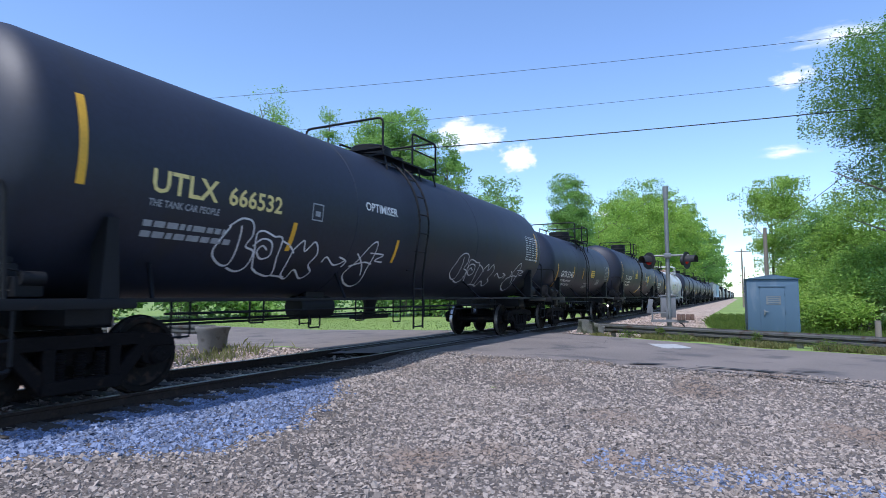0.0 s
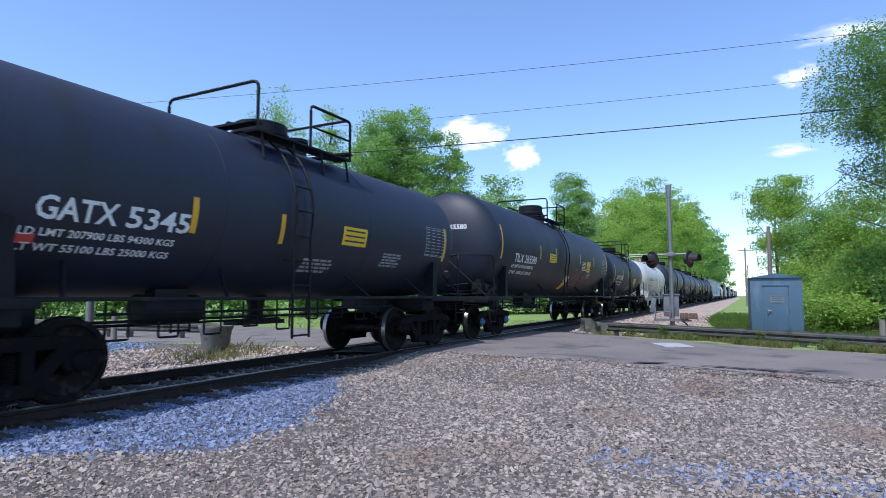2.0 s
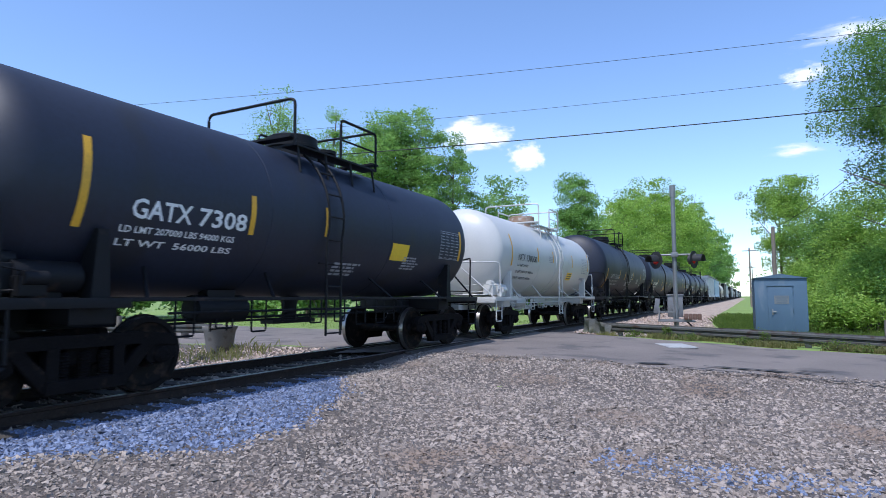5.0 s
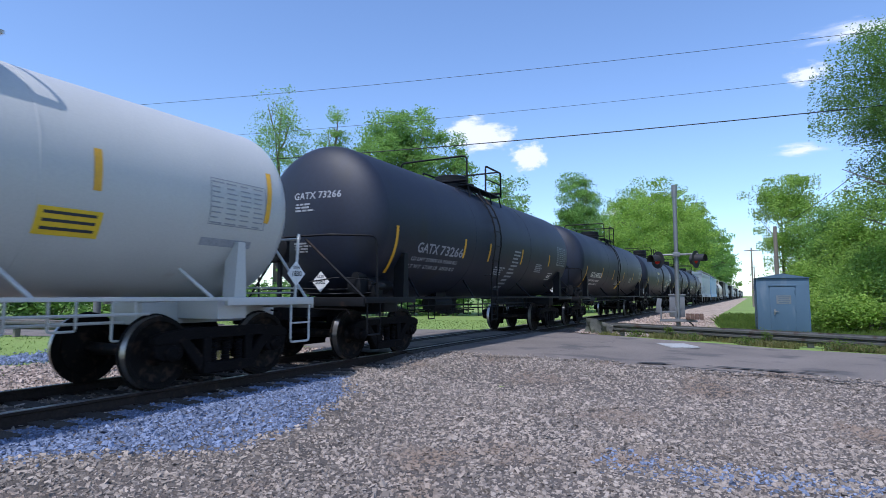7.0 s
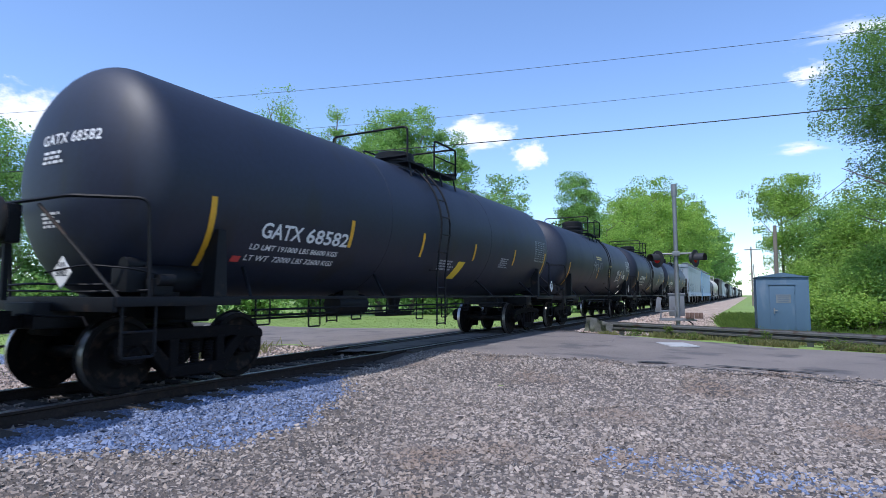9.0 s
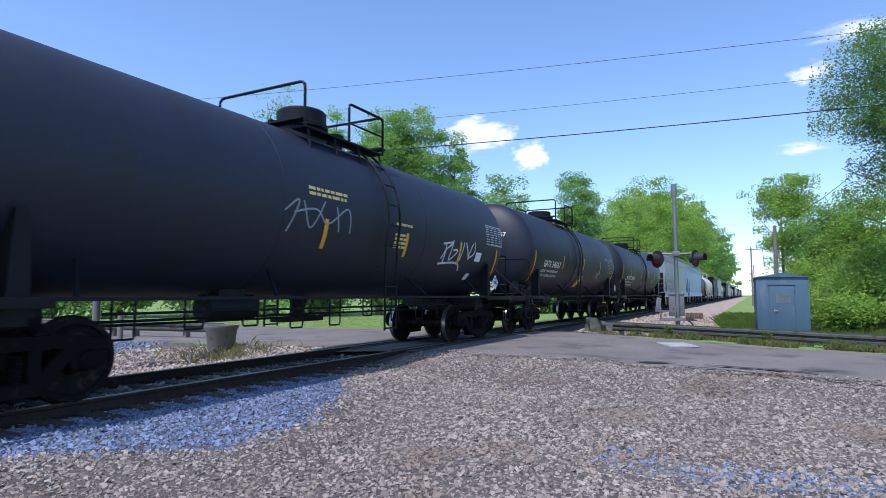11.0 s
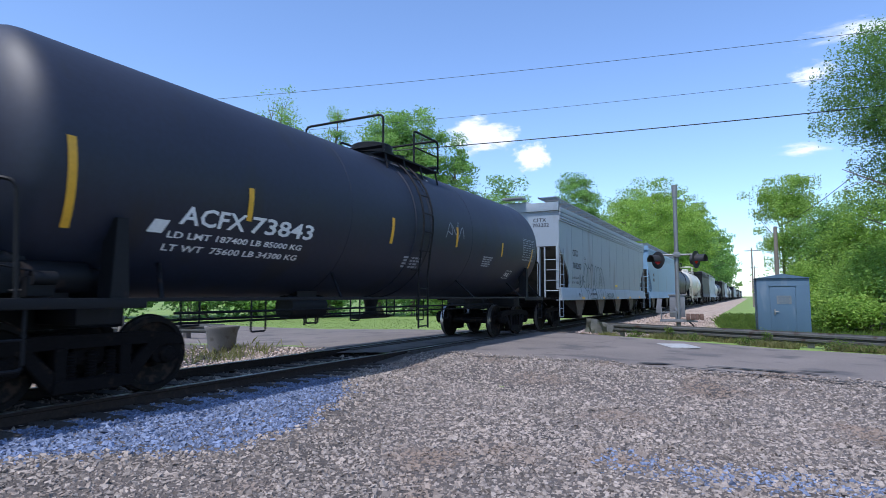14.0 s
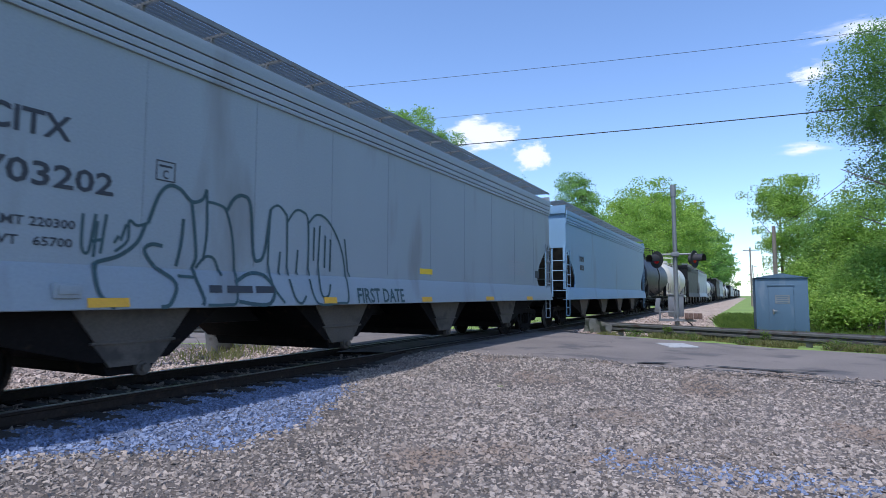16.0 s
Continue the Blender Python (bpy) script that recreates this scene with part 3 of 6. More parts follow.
        bm_box(bm, (-.3, yb + brake * .12, 1.5), (.07, .06, .8))
        part("brake_wheel", bm, fit, car)
    # tape marks: two by the ends follow the shell, the rest are short
    onto = side_of(R, zc)
    for y1, z1, y2, z2 in marks:
        flat_part("reflective_mark", [bar(y2 - half - .045, z2, y2 - half + .045, z1, 10, y1 - y2)], onto, YELLOW, car, "yellow reflective strip")
    return car, zc, half, lc


def side_of(R, zc, off=.007):
    def place(u, v):
        s = min(max(v - zc, -R * .98), R * .98)
        r = R + off
        return (math.sqrt(r * r - s * s), u, v)
    return place


def outlined_label(car, R, zc, u, v, w=.42, h=.2, lean=.08):
    """A slanted white outline with two short bars in it."""
    t = .014
    sides = [bar(u, v, u + w, v + t), bar(u + lean, v + h, u + w + lean, v + h + t), bar(u, v, u + t, v + h, 3, lean), bar(u + w, v, u + w + t, v + h, 3, lean)]
    flat_part("label_plate", sides + [bar(u + .12, v + .06, u + .2, v + .15), bar(u + .28, v + .05, u + .36, v + .15)], side_of(R, zc), LETTER, car, "slanted white outlined label")


def rust_runs(car, R, zc, y, seed, n=9):
    """Rust that ran down the shell from the hatch."""
    rnd = random.Random(seed)
    on = side_of(R, zc, .005)
    for k in range(n):
        u, w, top = y + rnd.uniform(-.75, .75), rnd.uniform(.015, .05), zc + R * .975
        low = zc + R * rnd.uniform(.45, .88)
        flat_part("rust_run", [([(u - w, top), (u + w, top), (u + w * .8, (top + low) / 2), (u - w * .7, (top + low) / 2), (u, low)], [(0, 3, 2, 1), (3, 4, 2)])], on, RUST, car, "brown rust run")


def head_of(R, zc, lc, cap=.42, off=.012):
    """The end that leads: figures read from the front."""
    def place(u, v):
        q = min((u * u + (v - zc) ** 2) / (R * R), .98)
        return (u, -lc - R * cap * math.sqrt(1 - q ** 1.05) - off, v)
    return place


def stencils(car, R, zc, half, lc, name, number, y, y2, z, size, ink=None, weights=(), small=.075, head=True, spread=1.05, seed=0, cap=.42):
    """Reporting marks, load limits, inspection tables and head stencils of a tank car."""
    rnd = random.Random(seed)
    ink = ink or LETTER
    onto = side_of(R, zc)
    cut = y + (y2 - y) * (len(name) + .1) / (len(name) + len(number) + .6)
    flat_part("reporting_mark", [fitted(name, size, y - half, cut - half, z)], onto, ink, car, "stencilled reporting mark")
    flat_part("car_number", [fitted(number, size, cut + size * .45 - half, y2 - half, z)], onto, ink, car, "stencilled car number")
    if weights:
        flat_part("load_limit", [fitted(w, small, y - half - .1, y2 - half - .15, z - .17 - k * small * 2.0) for k, w in enumerate(weights)], onto, ink, car, "small stencilled load figures")
    flat_part("inspection_table", table_bars(lc - 1.15, zc - .42, .95, .62, 9, 4, rnd), onto, GREYLETTER, car, "stencilled inspection table")
    flat_part("stencil_lines", text_lines(rnd.uniform(-.12, .02) * half, zc - .72, .8, 4, .035, rnd) + text_lines(lc * .45, zc - .5, .7, 5, .032, rnd), onto, GREYLETTER, car, "lines of small stencilled writing")
    if head:
        front = head_of(R, zc, lc, cap)
        flat_part("head_stencil", [shifted(letters(name + " " + number, .13, 1.05), -.3, zc + .36)] + text_lines(-.27, zc + .24, .5, 3, .035, rnd) + text_lines(-.3, zc - .5, .42, 4, .03, rnd), front, ink, car, "stencilled marks on the tank head")


def placard(car, x, y, z, digits, r=.19, face='side'):
    m = pose(x, y, z, 90, 0, 90) if face == 'side' else pose(x, y, z, 90, 0, 0)
    bm = bmesh.new()
    v = [bm.verts.new((a * r, b * r, c)) for c in (-.012, 0) for a, b in ((1, 0), (0, 1), (-1, 0), (0, -1))]
    bm.faces.new(v[4:])
    bm.faces.new(v[:4][::-1])
    for k in range(4):
        bm.faces.new((v[k], v[(k + 1) % 4], v[4 + (k + 1) % 4], v[4 + k]))
    p = part("placard", to_mesh("placard", bm, LETTER if digits else BLACK2, 0), None, car, "white diamond hazard placard with black digits" if digits else "empty black diamond placard holder", at=m)
    place = lambda a, b: (a, b, .004)
    vs, fs = letters(digits, r * .42, 1.0)
    w = max((q[0] for q in vs), default=0)
    flat_part("digits", [shifted((vs, fs), -w / 2, -r * .2), *[bar(-r * .35 + k * r * .2, r * .36, -r * .25 + k * r * .2, r * .62) for k in range(4)]], place, BLETTER if digits else GREYLETTER, p, "")


CARS = []                                   # (thing, the front's place at the start, length)


def enlist(car, front, L):
    CARS.append((car, front + L / 2))
    car.matrix_basis = pose(TRACK_X, front + L / 2, 0)
    return car


GROUP = "cars of the freight train"
TANKLABEL = "dirty black steel tank car with yellow reflective strips, rolling on rails"


def hopper_car(L, paint, label, seed, turning=True, roof=None):
    car = thing("hopper_car", label, "hopper car", group=GROUP)
    half = L / 2
    roof = roof or GALV
    hb = half - 1.0
    X = 1.55
    for s in (1, -1):
        truck(car, s * (half - 2.1), False, turning)
        bm = bmesh.new()
        bm_prism(bm, [(-hb, 4.15), (-hb, 2.92), (-hb + .45, 2.58), (-hb + 1.0, 2.16), (-hb + 1.22, 1.85), (-hb + 1.25, 1.62), (-hb + 1.1, 1.45),
                      (hb - 1.1, 1.45), (hb - 1.25, 1.62), (hb - 1.22, 1.85), (hb - 1.0, 2.16), (hb - .45, 2.58), (hb, 2.92), (hb, 4.15)], s * (X - .04), s * X)
        part("side_sheet", bm, paint, car)
        bm = bmesh.new()
        sill = [bm.verts.new((s * x, y, z)) for y in (-hb, hb) for x, z in ((X - .02, 1.47), (X + .004, 1.47), (X + .03, 1.43), (X + .1, 1.03), (X + .09, 1.02), (X - .02, 1.02))]
        for k in range(6):
            bm.faces.new((sill[k], sill[(k + 1) % 6], sill[6 + (k + 1) % 6], sill[6 + k]))
        bm.faces.new(sill[:6])
        bm.faces.new(sill[6:][::-1])
        bm_box(bm, (s * (X - .05), 0, 1.03), (.16, 2 * hb, .02))
        part("side_sill", bm, paint, car)
        for z, h, out in ((4.19, .17, .05), (4.035, .12, .035), (3.92, .09, .022), (3.835, .06, .012)):
            bm = bmesh.new()
            bm_box(bm, (s * (X + out), 0, z), (.05, 2 * hb + .02, h), bevel=.012)
            part("eave_rail", bm, paint, car)
        # the sloped end below the upright end sheet
        bm = bmesh.new()
        a = [(-X + .04, -s * hb, 2.92), (X - .04, -s * hb, 2.92), (X - .04, -s * (hb - 2.3), 1.1), (-X + .04, -s * (hb - 2.3), 1.1)]
        v0 = [bm.verts.new(p) for p in a]
        v1 = [bm.verts.new((p[0], p[1] + s * .04, p[2] + .03)) for p in a]
        bm.faces.new(v0)
        bm.faces.new(v1[::-1])
        for k in range(4):
            bm.faces.new((v0[k], v0[(k + 1) % 4], v1[(k + 1) % 4], v1[k]))
        # the brown stands in for ground bounce on the shaded slope
        part("slope_sheet", bm, DUSTSHADE, car, "sloped end sheet, brown for shade and ground bounce")
        bm = bmesh.new()
        bm_box(bm, (0, -s * (hb - .02), 3.53), (2 * X - .06, .04, 1.24))
        for x in (-.95, 0.0):
            bm_box(bm, (x, -s * (hb + .05), 3.5), (.07, .1, 1.2), bevel=.01)
        bm_box(bm, (0, -s * (hb + .04), 4.3), (2 * X + .04, .1, .3), bevel=.012)
        part("end_sheet", bm, paint, car)
        bm = bmesh.new()
        for x in (-.8, .8):
            bm_prism(bm, [(-s * hb, 2.9), (-s * (hb + .04), 1.15), (-s * (hb - .1), 1.15), (-s * (hb - .14), 2.9)], x - .04, x + .04)
        for sx in (1, -1):
            bm_box(bm, (sx * (X - .06), -s * hb, 2.2), (.1, .06, 1.6), bevel=.01)
        part("end_frame", bm, paint, car)
        bm = bmesh.new()
        bm_box(bm, (0, -s * (hb + .2), 1.08), (2.7, .6, .07), bevel=.01)
        bm_box(bm, (0, -s * (half - 1.6), .93), (.62, 2.4, .3), bevel=.02)
        bm_cyl(bm, (-.9, -s * (hb + .1), 1.3), (.2, -s * (hb + .1), 1.3), .16, seg=14)
        part("end_platform", bm, TRUCK, car)
        part("coupler", COUPLER, None, car, at=pose(0, -s * half, 0, 0, 0, 0 if s > 0 else 180))
        for sx in (1, -1):
            bm = bmesh.new()
            for y in (hb, hb - .42):
                bm_box(bm, (sx * (X + .03), -s * y, 1.98), (.02, .035, 1.7))
            for k in range(5):
                z = 1.2 + k * .36
                bm_tube(bm, [(sx * (X + .04), -s * hb, z), (sx * (X + .04), -s * (hb - .42), z)], .016)
            for k in range(4):
                z = 1.35 + k * .36
                bm_tube(bm, [(sx * (X - .5), -s * (hb + .06), z), (sx * X, -s * (hb + .06), z)], .016)
            bm_box(bm, (sx * (X - .5), -s * (hb + .06), 2.0), (.05, .03, 1.75))
            bm_tube(bm, rounded([(sx * X, -s * (hb + .02), 1.05), (sx * X, -s * (hb + .02), .45), (sx * X, -s * (hb - .42), .45), (sx * X, -s * (hb - .42), 1.05)], .04), .018)
            bm_tube(bm, [(sx * X, -s * (hb + .02), .74), (sx * X, -s * (hb - .42), .74)], .016)
            part("ladder", bm, paint, car)
        bm = bmesh.new()
        bm_tube(bm, rounded([(-1.3, -s * (hb + .3), 1.1), (-1.35, -s * (hb + .35), 4.2), (-1.0, -s * (hb + .1), 4.62), (-1.0, -s * (hb - .6), 4.62)], .3, 5), .03)
        for k in range(7):
            bm_tube(bm, [(-1.33, -s * (hb + .33), 1.5 + k * .4), (-.9, -s * (hb + .3), 1.5 + k * .4)], .015)
        part("end_ladder", bm, paint, car)
    # roof: two falls, a hatch trough and gratings along the edge
    bm = bmesh.new()
    prof = [(-X, 4.15), (-.55, 4.42), (-.45, 4.52), (.45, 4.52), (.55, 4.42), (X, 4.15), (X, 4.1), (-X, 4.1)]
    a = [bm.verts.new((x, -hb - .02, z)) for x, z in prof]
    b = [bm.verts.new((x, hb + .02, z)) for x, z in prof]
    n = len(prof)
    for k in range(n):
        bm.faces.new((a[k], a[(k + 1) % n], b[(k + 1) % n], b[k]))
    bm.faces.new(a)
    bm.faces.new(b[::-1])
    part("roof", bm, paint, car)
    for s in (1, -1):
        bm = bmesh.new()
        for k in range(7):
            x = s * (.93 + k * .085)
            bm_box(bm, (x, 0, 4.6), (.012, 2 * hb + .5, .04))
        for k in range(int(2 * hb / 1.0)):
            bm_box(bm, (s * 1.2, -hb + .4 + k, 4.58), (.6, .04, .03))
            bm_box(bm, (s * 1.2, -hb + .4 + k, 4.4), (.04, .04, .38))
        bm_box(bm, (s * .9, 0, 4.6), (.02, 2 * hb + .5, .06))
        bm_box(bm, (s * 1.5, 0, 4.6), (.02, 2 * hb + .5, .06))
        part("roof_walk", bm, roof, car, "galvanised grating walkway")
        bm = bmesh.new()
        bm_box(bm, (0, -s * (hb + .25), 4.62), (.75, .45, .05))
        part("roof_walk", bm, roof, car)
    for k in range(5):
        bm = bmesh.new()
        bm_box(bm, (0, -hb + 2 + k * (2 * hb - 4) / 4, 4.57), (.8, 1.6, .1), bevel=.02)
        part("hatch_cover", bm, paint, car)
    # discharge hoppers and centre sill
    bm = bmesh.new()
    bm_box(bm, (0, 0, .92), (.6, L - 3.0, .32), bevel=.02)
    part("centre_sill", bm, BLACK2, car)
    for k in range(4):
        y = (k - 1.5) * 3.72
        bm = bmesh.new()
        bm_prism(bm, [(y - (2.6 if k == 0 else 1.2), 1.06), (y + (2.6 if k == 3 else 1.2), 1.06), (y + .44, .46), (y - .44, .46)], -1.34, 1.34)
        # the black puts the shade under the body into the chute's colour
        chute = part("discharge_chute", bm, TRUCK, car, "discharge chute coloured black for the shade under the body")
        for sx in (1, -1):
            bm = bmesh.new()
            bm_prism(bm, [(y - .72, 1.04), (y + .72, 1.04), (y + .45, .67), (y - .45, .67)], sx * 1.345, sx * 1.365)
            # browner than the chute, as the face that catches the light
            part("chute_side", bm, DUSTSHADE, chute, "side plate in lighter brown for its lit face")
            bm = bmesh.new()
            bm_prism(bm, [(y - .47, .65), (y + .47, .65), (y + .27, .4), (y - .27, .4)], sx * 1.3, sx * 1.35)
            bm_box(bm, (sx * 1.34, y, .66), (.07, 1.0, .03), bevel=.006)
            part("discharge_gate", bm, DUSTSHADE, chute, "dusty discharge gate")
        bm = bmesh.new()
        bm_prism(bm, [(y - .34, .5), (y + .34, .5), (y + .25, .3), (y - .25, .3)], -1.28, 1.28)
        part("outlet_trough", bm, TRUCK, chute)
        bm = bmesh.new()
        bm_cyl(bm, (-1.36, y + .12, .36), (1.36, y + .12, .36), .085, seg=14)
        bm_cyl(bm, (1.36, y + .12, .36), (1.41, y + .12, .36), .05, seg=10)
        part("outlet_pipe", bm, DUSTSHADE, chute, "dusty outlet pipe end")
    # weld lines down the side
    for s in (1, -1):
        k = 1
        while k * 1.63 < 2 * hb - 1 and paint is GREYBLUE:
            bm = bmesh.new()
            bm_box(bm, (s * (X + .001), -hb + k * 1.63, 2.66), (.006, .014, 2.24), bevel=.002)
            part("weld_line", bm, SEAM, car)
            k += 1
    return car, half, hb, X


def plain(X, off=.006):
    return lambda u, v: (X + off, u, v)


def sill_side(X, off=.007):
    """The side sheet and, below it, the sill that flares outwards."""
    return lambda u, v: (X + off + (.031 + .07 * min(max((1.43 - v) / .4, 0), 1) if v < 1.475 else 0), u, v)


# ---- the cars, from the first seen to the last ----
def build_train():
    # 1 long tank car with white outlines of spray paint
    L, R, f = 17.95, 1.52, 1.9
    car, zc, half, lc = tank_car(L, R, BLACK, "black tank car with yellow stencils and white spray-painted outlines", GROUP, 1, marks=((1.6, 3.25, 1.6, 2.3), (4.83, 2.27, 4.83, 1.85), (7.78, 2.26, 7.8, 1.83), (16.3, 3.21, 16.3, 2.27)), brake=-1)
    on = side_of(R, zc)
    flat_part("reporting_mark", [fitted("UTLX", .26, 2.4 - half, 3.34 - half, 2.36)], on, YLETTER, car, "yellow stencilled reporting mark")
    flat_part("car_number", [fitted("666532", .23, 3.51 - half, 4.5 - half, 2.36)], on, YLETTER, car, "yellow stencilled car number")
    flat_part("slogan", [fitted("THE TANK CAR PEOPLE", .08, 2.39 - half, 3.4 - half, 2.2)] + text_lines(2.38 - half, 1.97, 1.4, 2, .07, random.Random(3)), on, GREYLETTER, car, "faded small stencilled lines")
    flat_part("owner_stencil", [fitted("OPTIMISER", .15, 6.6 - half, 7.68 - half, 2.7)], on, LETTER, car)
    flat_part("inspection_table", table_bars(lc - 1.35, zc - .35, 1.1, .72, 10, 4, random.Random(5)), on, LETTER, car, "stencilled inspection table")
    bubble = [[(.24, 2.1), (.1, 1.78), (.28, 1.62), (.48, 1.61), (.46, 1.9), (.42, 2.12)], [(.21, 2.09), (.39, 2.21), (.59, 2.19), (.66, 2.02), (.61, 1.86), (.79, 1.8), (.82, 1.6), (.7, 1.52), (.49, 1.56)],
              [(.74, 1.87), (.86, 1.98), (1.06, 1.95), (1.14, 1.77), (1.0, 1.71), (.86, 1.8), (.91, 1.89), (1.03, 1.84)], [(.95, 1.58), (.85, 1.73), (.73, 2.02), (.84, 2.09), (1.09, 2.03)]]
    tail = [[(1.09, 2.03), (1.25, 2.02), (1.3, 1.75), (1.42, 1.49), (1.13, 1.51), (.95, 1.58)], [(1.26, 1.99), (1.46, 1.93), (1.61, 1.83)], [(1.42, 1.49), (1.73, 1.47)],
            [(1.57, 1.88), (1.73, 2.03), (1.83, 1.87), (1.99, 2.03), (2.15, 1.86), (2.08, 1.68), (2.24, 1.57), (2.12, 1.46), (1.83, 1.59), (1.79, 1.45), (1.62, 1.52), (1.57, 1.77), (1.57, 1.88)]]
    rocket = [[(2.36, 1.73), (2.42, 1.82), (2.67, 1.71), (2.81, 1.72), (2.95, 1.79)], [(2.75, 1.84), (2.98, 1.78), (2.94, 1.68)], [(3.38, 1.42), (3.14, 1.57), (3.31, 1.81), (3.51, 2.08), (3.7, 2.17), (3.74, 2.0), (3.72, 1.7), (3.83, 1.43), (3.68, 1.36), (3.38, 1.42)],
              [(3.14, 1.7), (3.51, 1.79), (3.77, 1.77)], [(3.21, 1.93), (3.49, 1.75), (3.67, 1.56)], [(3.59, 1.96), (4.03, 1.95), (3.82, 1.84), (4.09, 1.82)]]
    for y0, k in ((3.4, 1.0), (10.4, 1.25)):
        for figure in (bubble, tail, rocket):
            flat_part("graffiti", [stroke([(y0 - half + p[0] * k, p[1]) for p in q], .026) for q in figure], on, SPRAY, car, "white spray-painted outlines")
    flat_part("label_plate", [bar(-half + 5.17, 2.35, -half + 5.19, 2.62), bar(-half + 5.41, 2.35, -half + 5.43, 2.62), bar(-half + 5.17, 2.35, -half + 5.43, 2.37), bar(-half + 5.17, 2.6, -half + 5.43, 2.62), bar(-half + 5.24, 2.42, -half + 5.36, 2.5)], on, GREYLETTER, car)
    enlist(car, f, L)

    # 2 shorter tank car
    L, R, f = 12.55, 1.30, 19.85
    car, zc, half, lc = tank_car(L, R, BLACK, "glossy black tank car with white stencils and yellow decal", GROUP, 2, marks=((1.67, 2.4, 1.78, 1.52), (4.08, 2.4, 4.1, 1.95), (5.66, 2.38, 5.68, 1.94), (10.95, 2.7, 10.95, 1.95)), rail_h=2.15, bottom=1.15, cap=.6, dome_y=.15)
    stencils(car, R, zc, half, lc, "GATX", "5345", 2.25, 4.05, 1.94, .23, weights=("LD LMT 207900 LBS 94300 KGS", "LT WT 55100 LBS 25000 KGS"), seed=2, cap=.6)
    on = side_of(R, zc)
    flat_part("decal", [bar(-half + 7.14, 2.04, -half + 7.85, 2.36, 3)], on, YSIGN, car, "yellow decal with unreadable writing")
    flat_part("decal_lines", [bar(-half + 7.2, 2.1 + k * .09, -half + 7.78, 2.13 + k * .09) for k in range(3)], side_of(R, zc, .012), BLETTER, car)
    flat_part("tag", [bar(-half + 2.15, 1.68, -half + 2.32, 1.78)], on, RED, car, "small red tag")
    placard(car, -.55, -half + .60, 1.4, "1830", face='end')
    enlist(car, f, L)

    # 3 long tank car
    L, R, f = 16.7, 1.49, 32.4
    car, zc, half, lc = tank_car(L, R, BLACK, "black tank car with white stencils and yellow decals", GROUP, 3, dome_h=.6, marks=((1.55, 3.14, 1.52, 2.19), (4.95, 2.8, 4.95, 2.36), (6.77, 2.84, 6.77, 2.34), (10.15, 2.83, 10.15, 2.43), (12.53, 2.83, 12.53, 2.42), (15.2, 3.15, 15.2, 2.18)), blue=True)
    stencils(car, R, zc, half, lc, "TILX", "265580", 2.6, 4.6, 2.17, .24, weights=("LD LMT 211600 LB 96000 KG", "LT WT  74400 LB 33700 KG"), small=.09, seed=3)
    on, over = side_of(R, zc), side_of(R, zc, .012)
    for y, z, w, h in ((5.98, 2.31, .7, .3), (11.3, 2.16, .6, .44)):
        flat_part("decal", [bar(-half + y, z, -half + y + w, z + h, 3)], on, YSIGN, car, "yellow decal with unreadable writing")
        flat_part("decal_lines", [bar(-half + y + .05, z + .06 + k * .08, -half + y + w - .06, z + .08 + k * .08) for k in range(3)], over, BLETTER, car)
    flat_part("decal", [bar(-half + 8.52, 1.42, -half + 8.97, 1.9, 5, .16)], on, YSIGN, car, "slanted yellow and white label")
    flat_part("decal_field", [bar(-half + 8.77, 1.6, -half + 9.0, 1.87, 3, .1)], over, LETTER, car)
    flat_part("graffiti", [stroke([(-half + 9.45 + p[0] * 1.5, 1.66 + p[1] * 1.5) for p in pts], .03) for pts in ([(0, 0), (.1, .35), (.4, .3), (.1, .1)], [(.5, 0), (.55, .3), (.8, .35), (.6, .15), (.9, .05), (.6, -.05)], [(1.0, .2), (1.3, .1), (1.2, -.1), (1.05, 0)], [(1.4, .1), (1.7, .2), (1.8, 0)], [(.2, .4), (.45, .1), (.75, .4), (1.05, .05), (1.3, .35)], [(1.1, .3), (1.35, .02), (1.55, .28), (1.75, .05)], [(0, -.05), (.5, -.02), (1.0, -.12)])], on, REDSPRAY, car, "faded red spray scribble")
    flat_part("stencil_lines", text_lines(-half + 10.5, 2.5, .75, 6, .035, random.Random(41)), on, LETTER, car, "lines of small stencilled writing")
    placard(car, .2, -half + .62, 1.74, "", .17, 'end')
    enlist(car, f, L)

    # 4 short tank car
    L, R, f = 12.2, 1.28, 49.1
    car, zc, half, lc = tank_car(L, R, BLACK, "short black tank car with white stencils", GROUP, 4, marks=((1.78, 2.87, 1.72, 1.89), (4.1, 2.57, 4.1, 2.02), (5.72, 2.62, 5.72, 2.14), (10.7, 2.7, 10.7, 2.0)), rail_h=2.1, bottom=1.15, cap=.6, dome_y=.15)
    stencils(car, R, zc, half, lc, "GATX", "7308", 2.3, 4.0, 2.06, .22, weights=("LD LMT 207000 LBS 94000 KGS", "LT WT  56000 LBS"), seed=4, cap=.6)
    flat_part("decal", [bar(-half + 7.76, 1.87, -half + 8.38, 2.2, 3)], side_of(R, zc), YSIGN, car, "yellow decal with unreadable writing")
    placard(car, .5, -half + .62, 1.5, "1830", face='end')
    enlist(car, f, L)

    # 5 white tank car
    L, R, f = 12.6, 1.29, 61.3
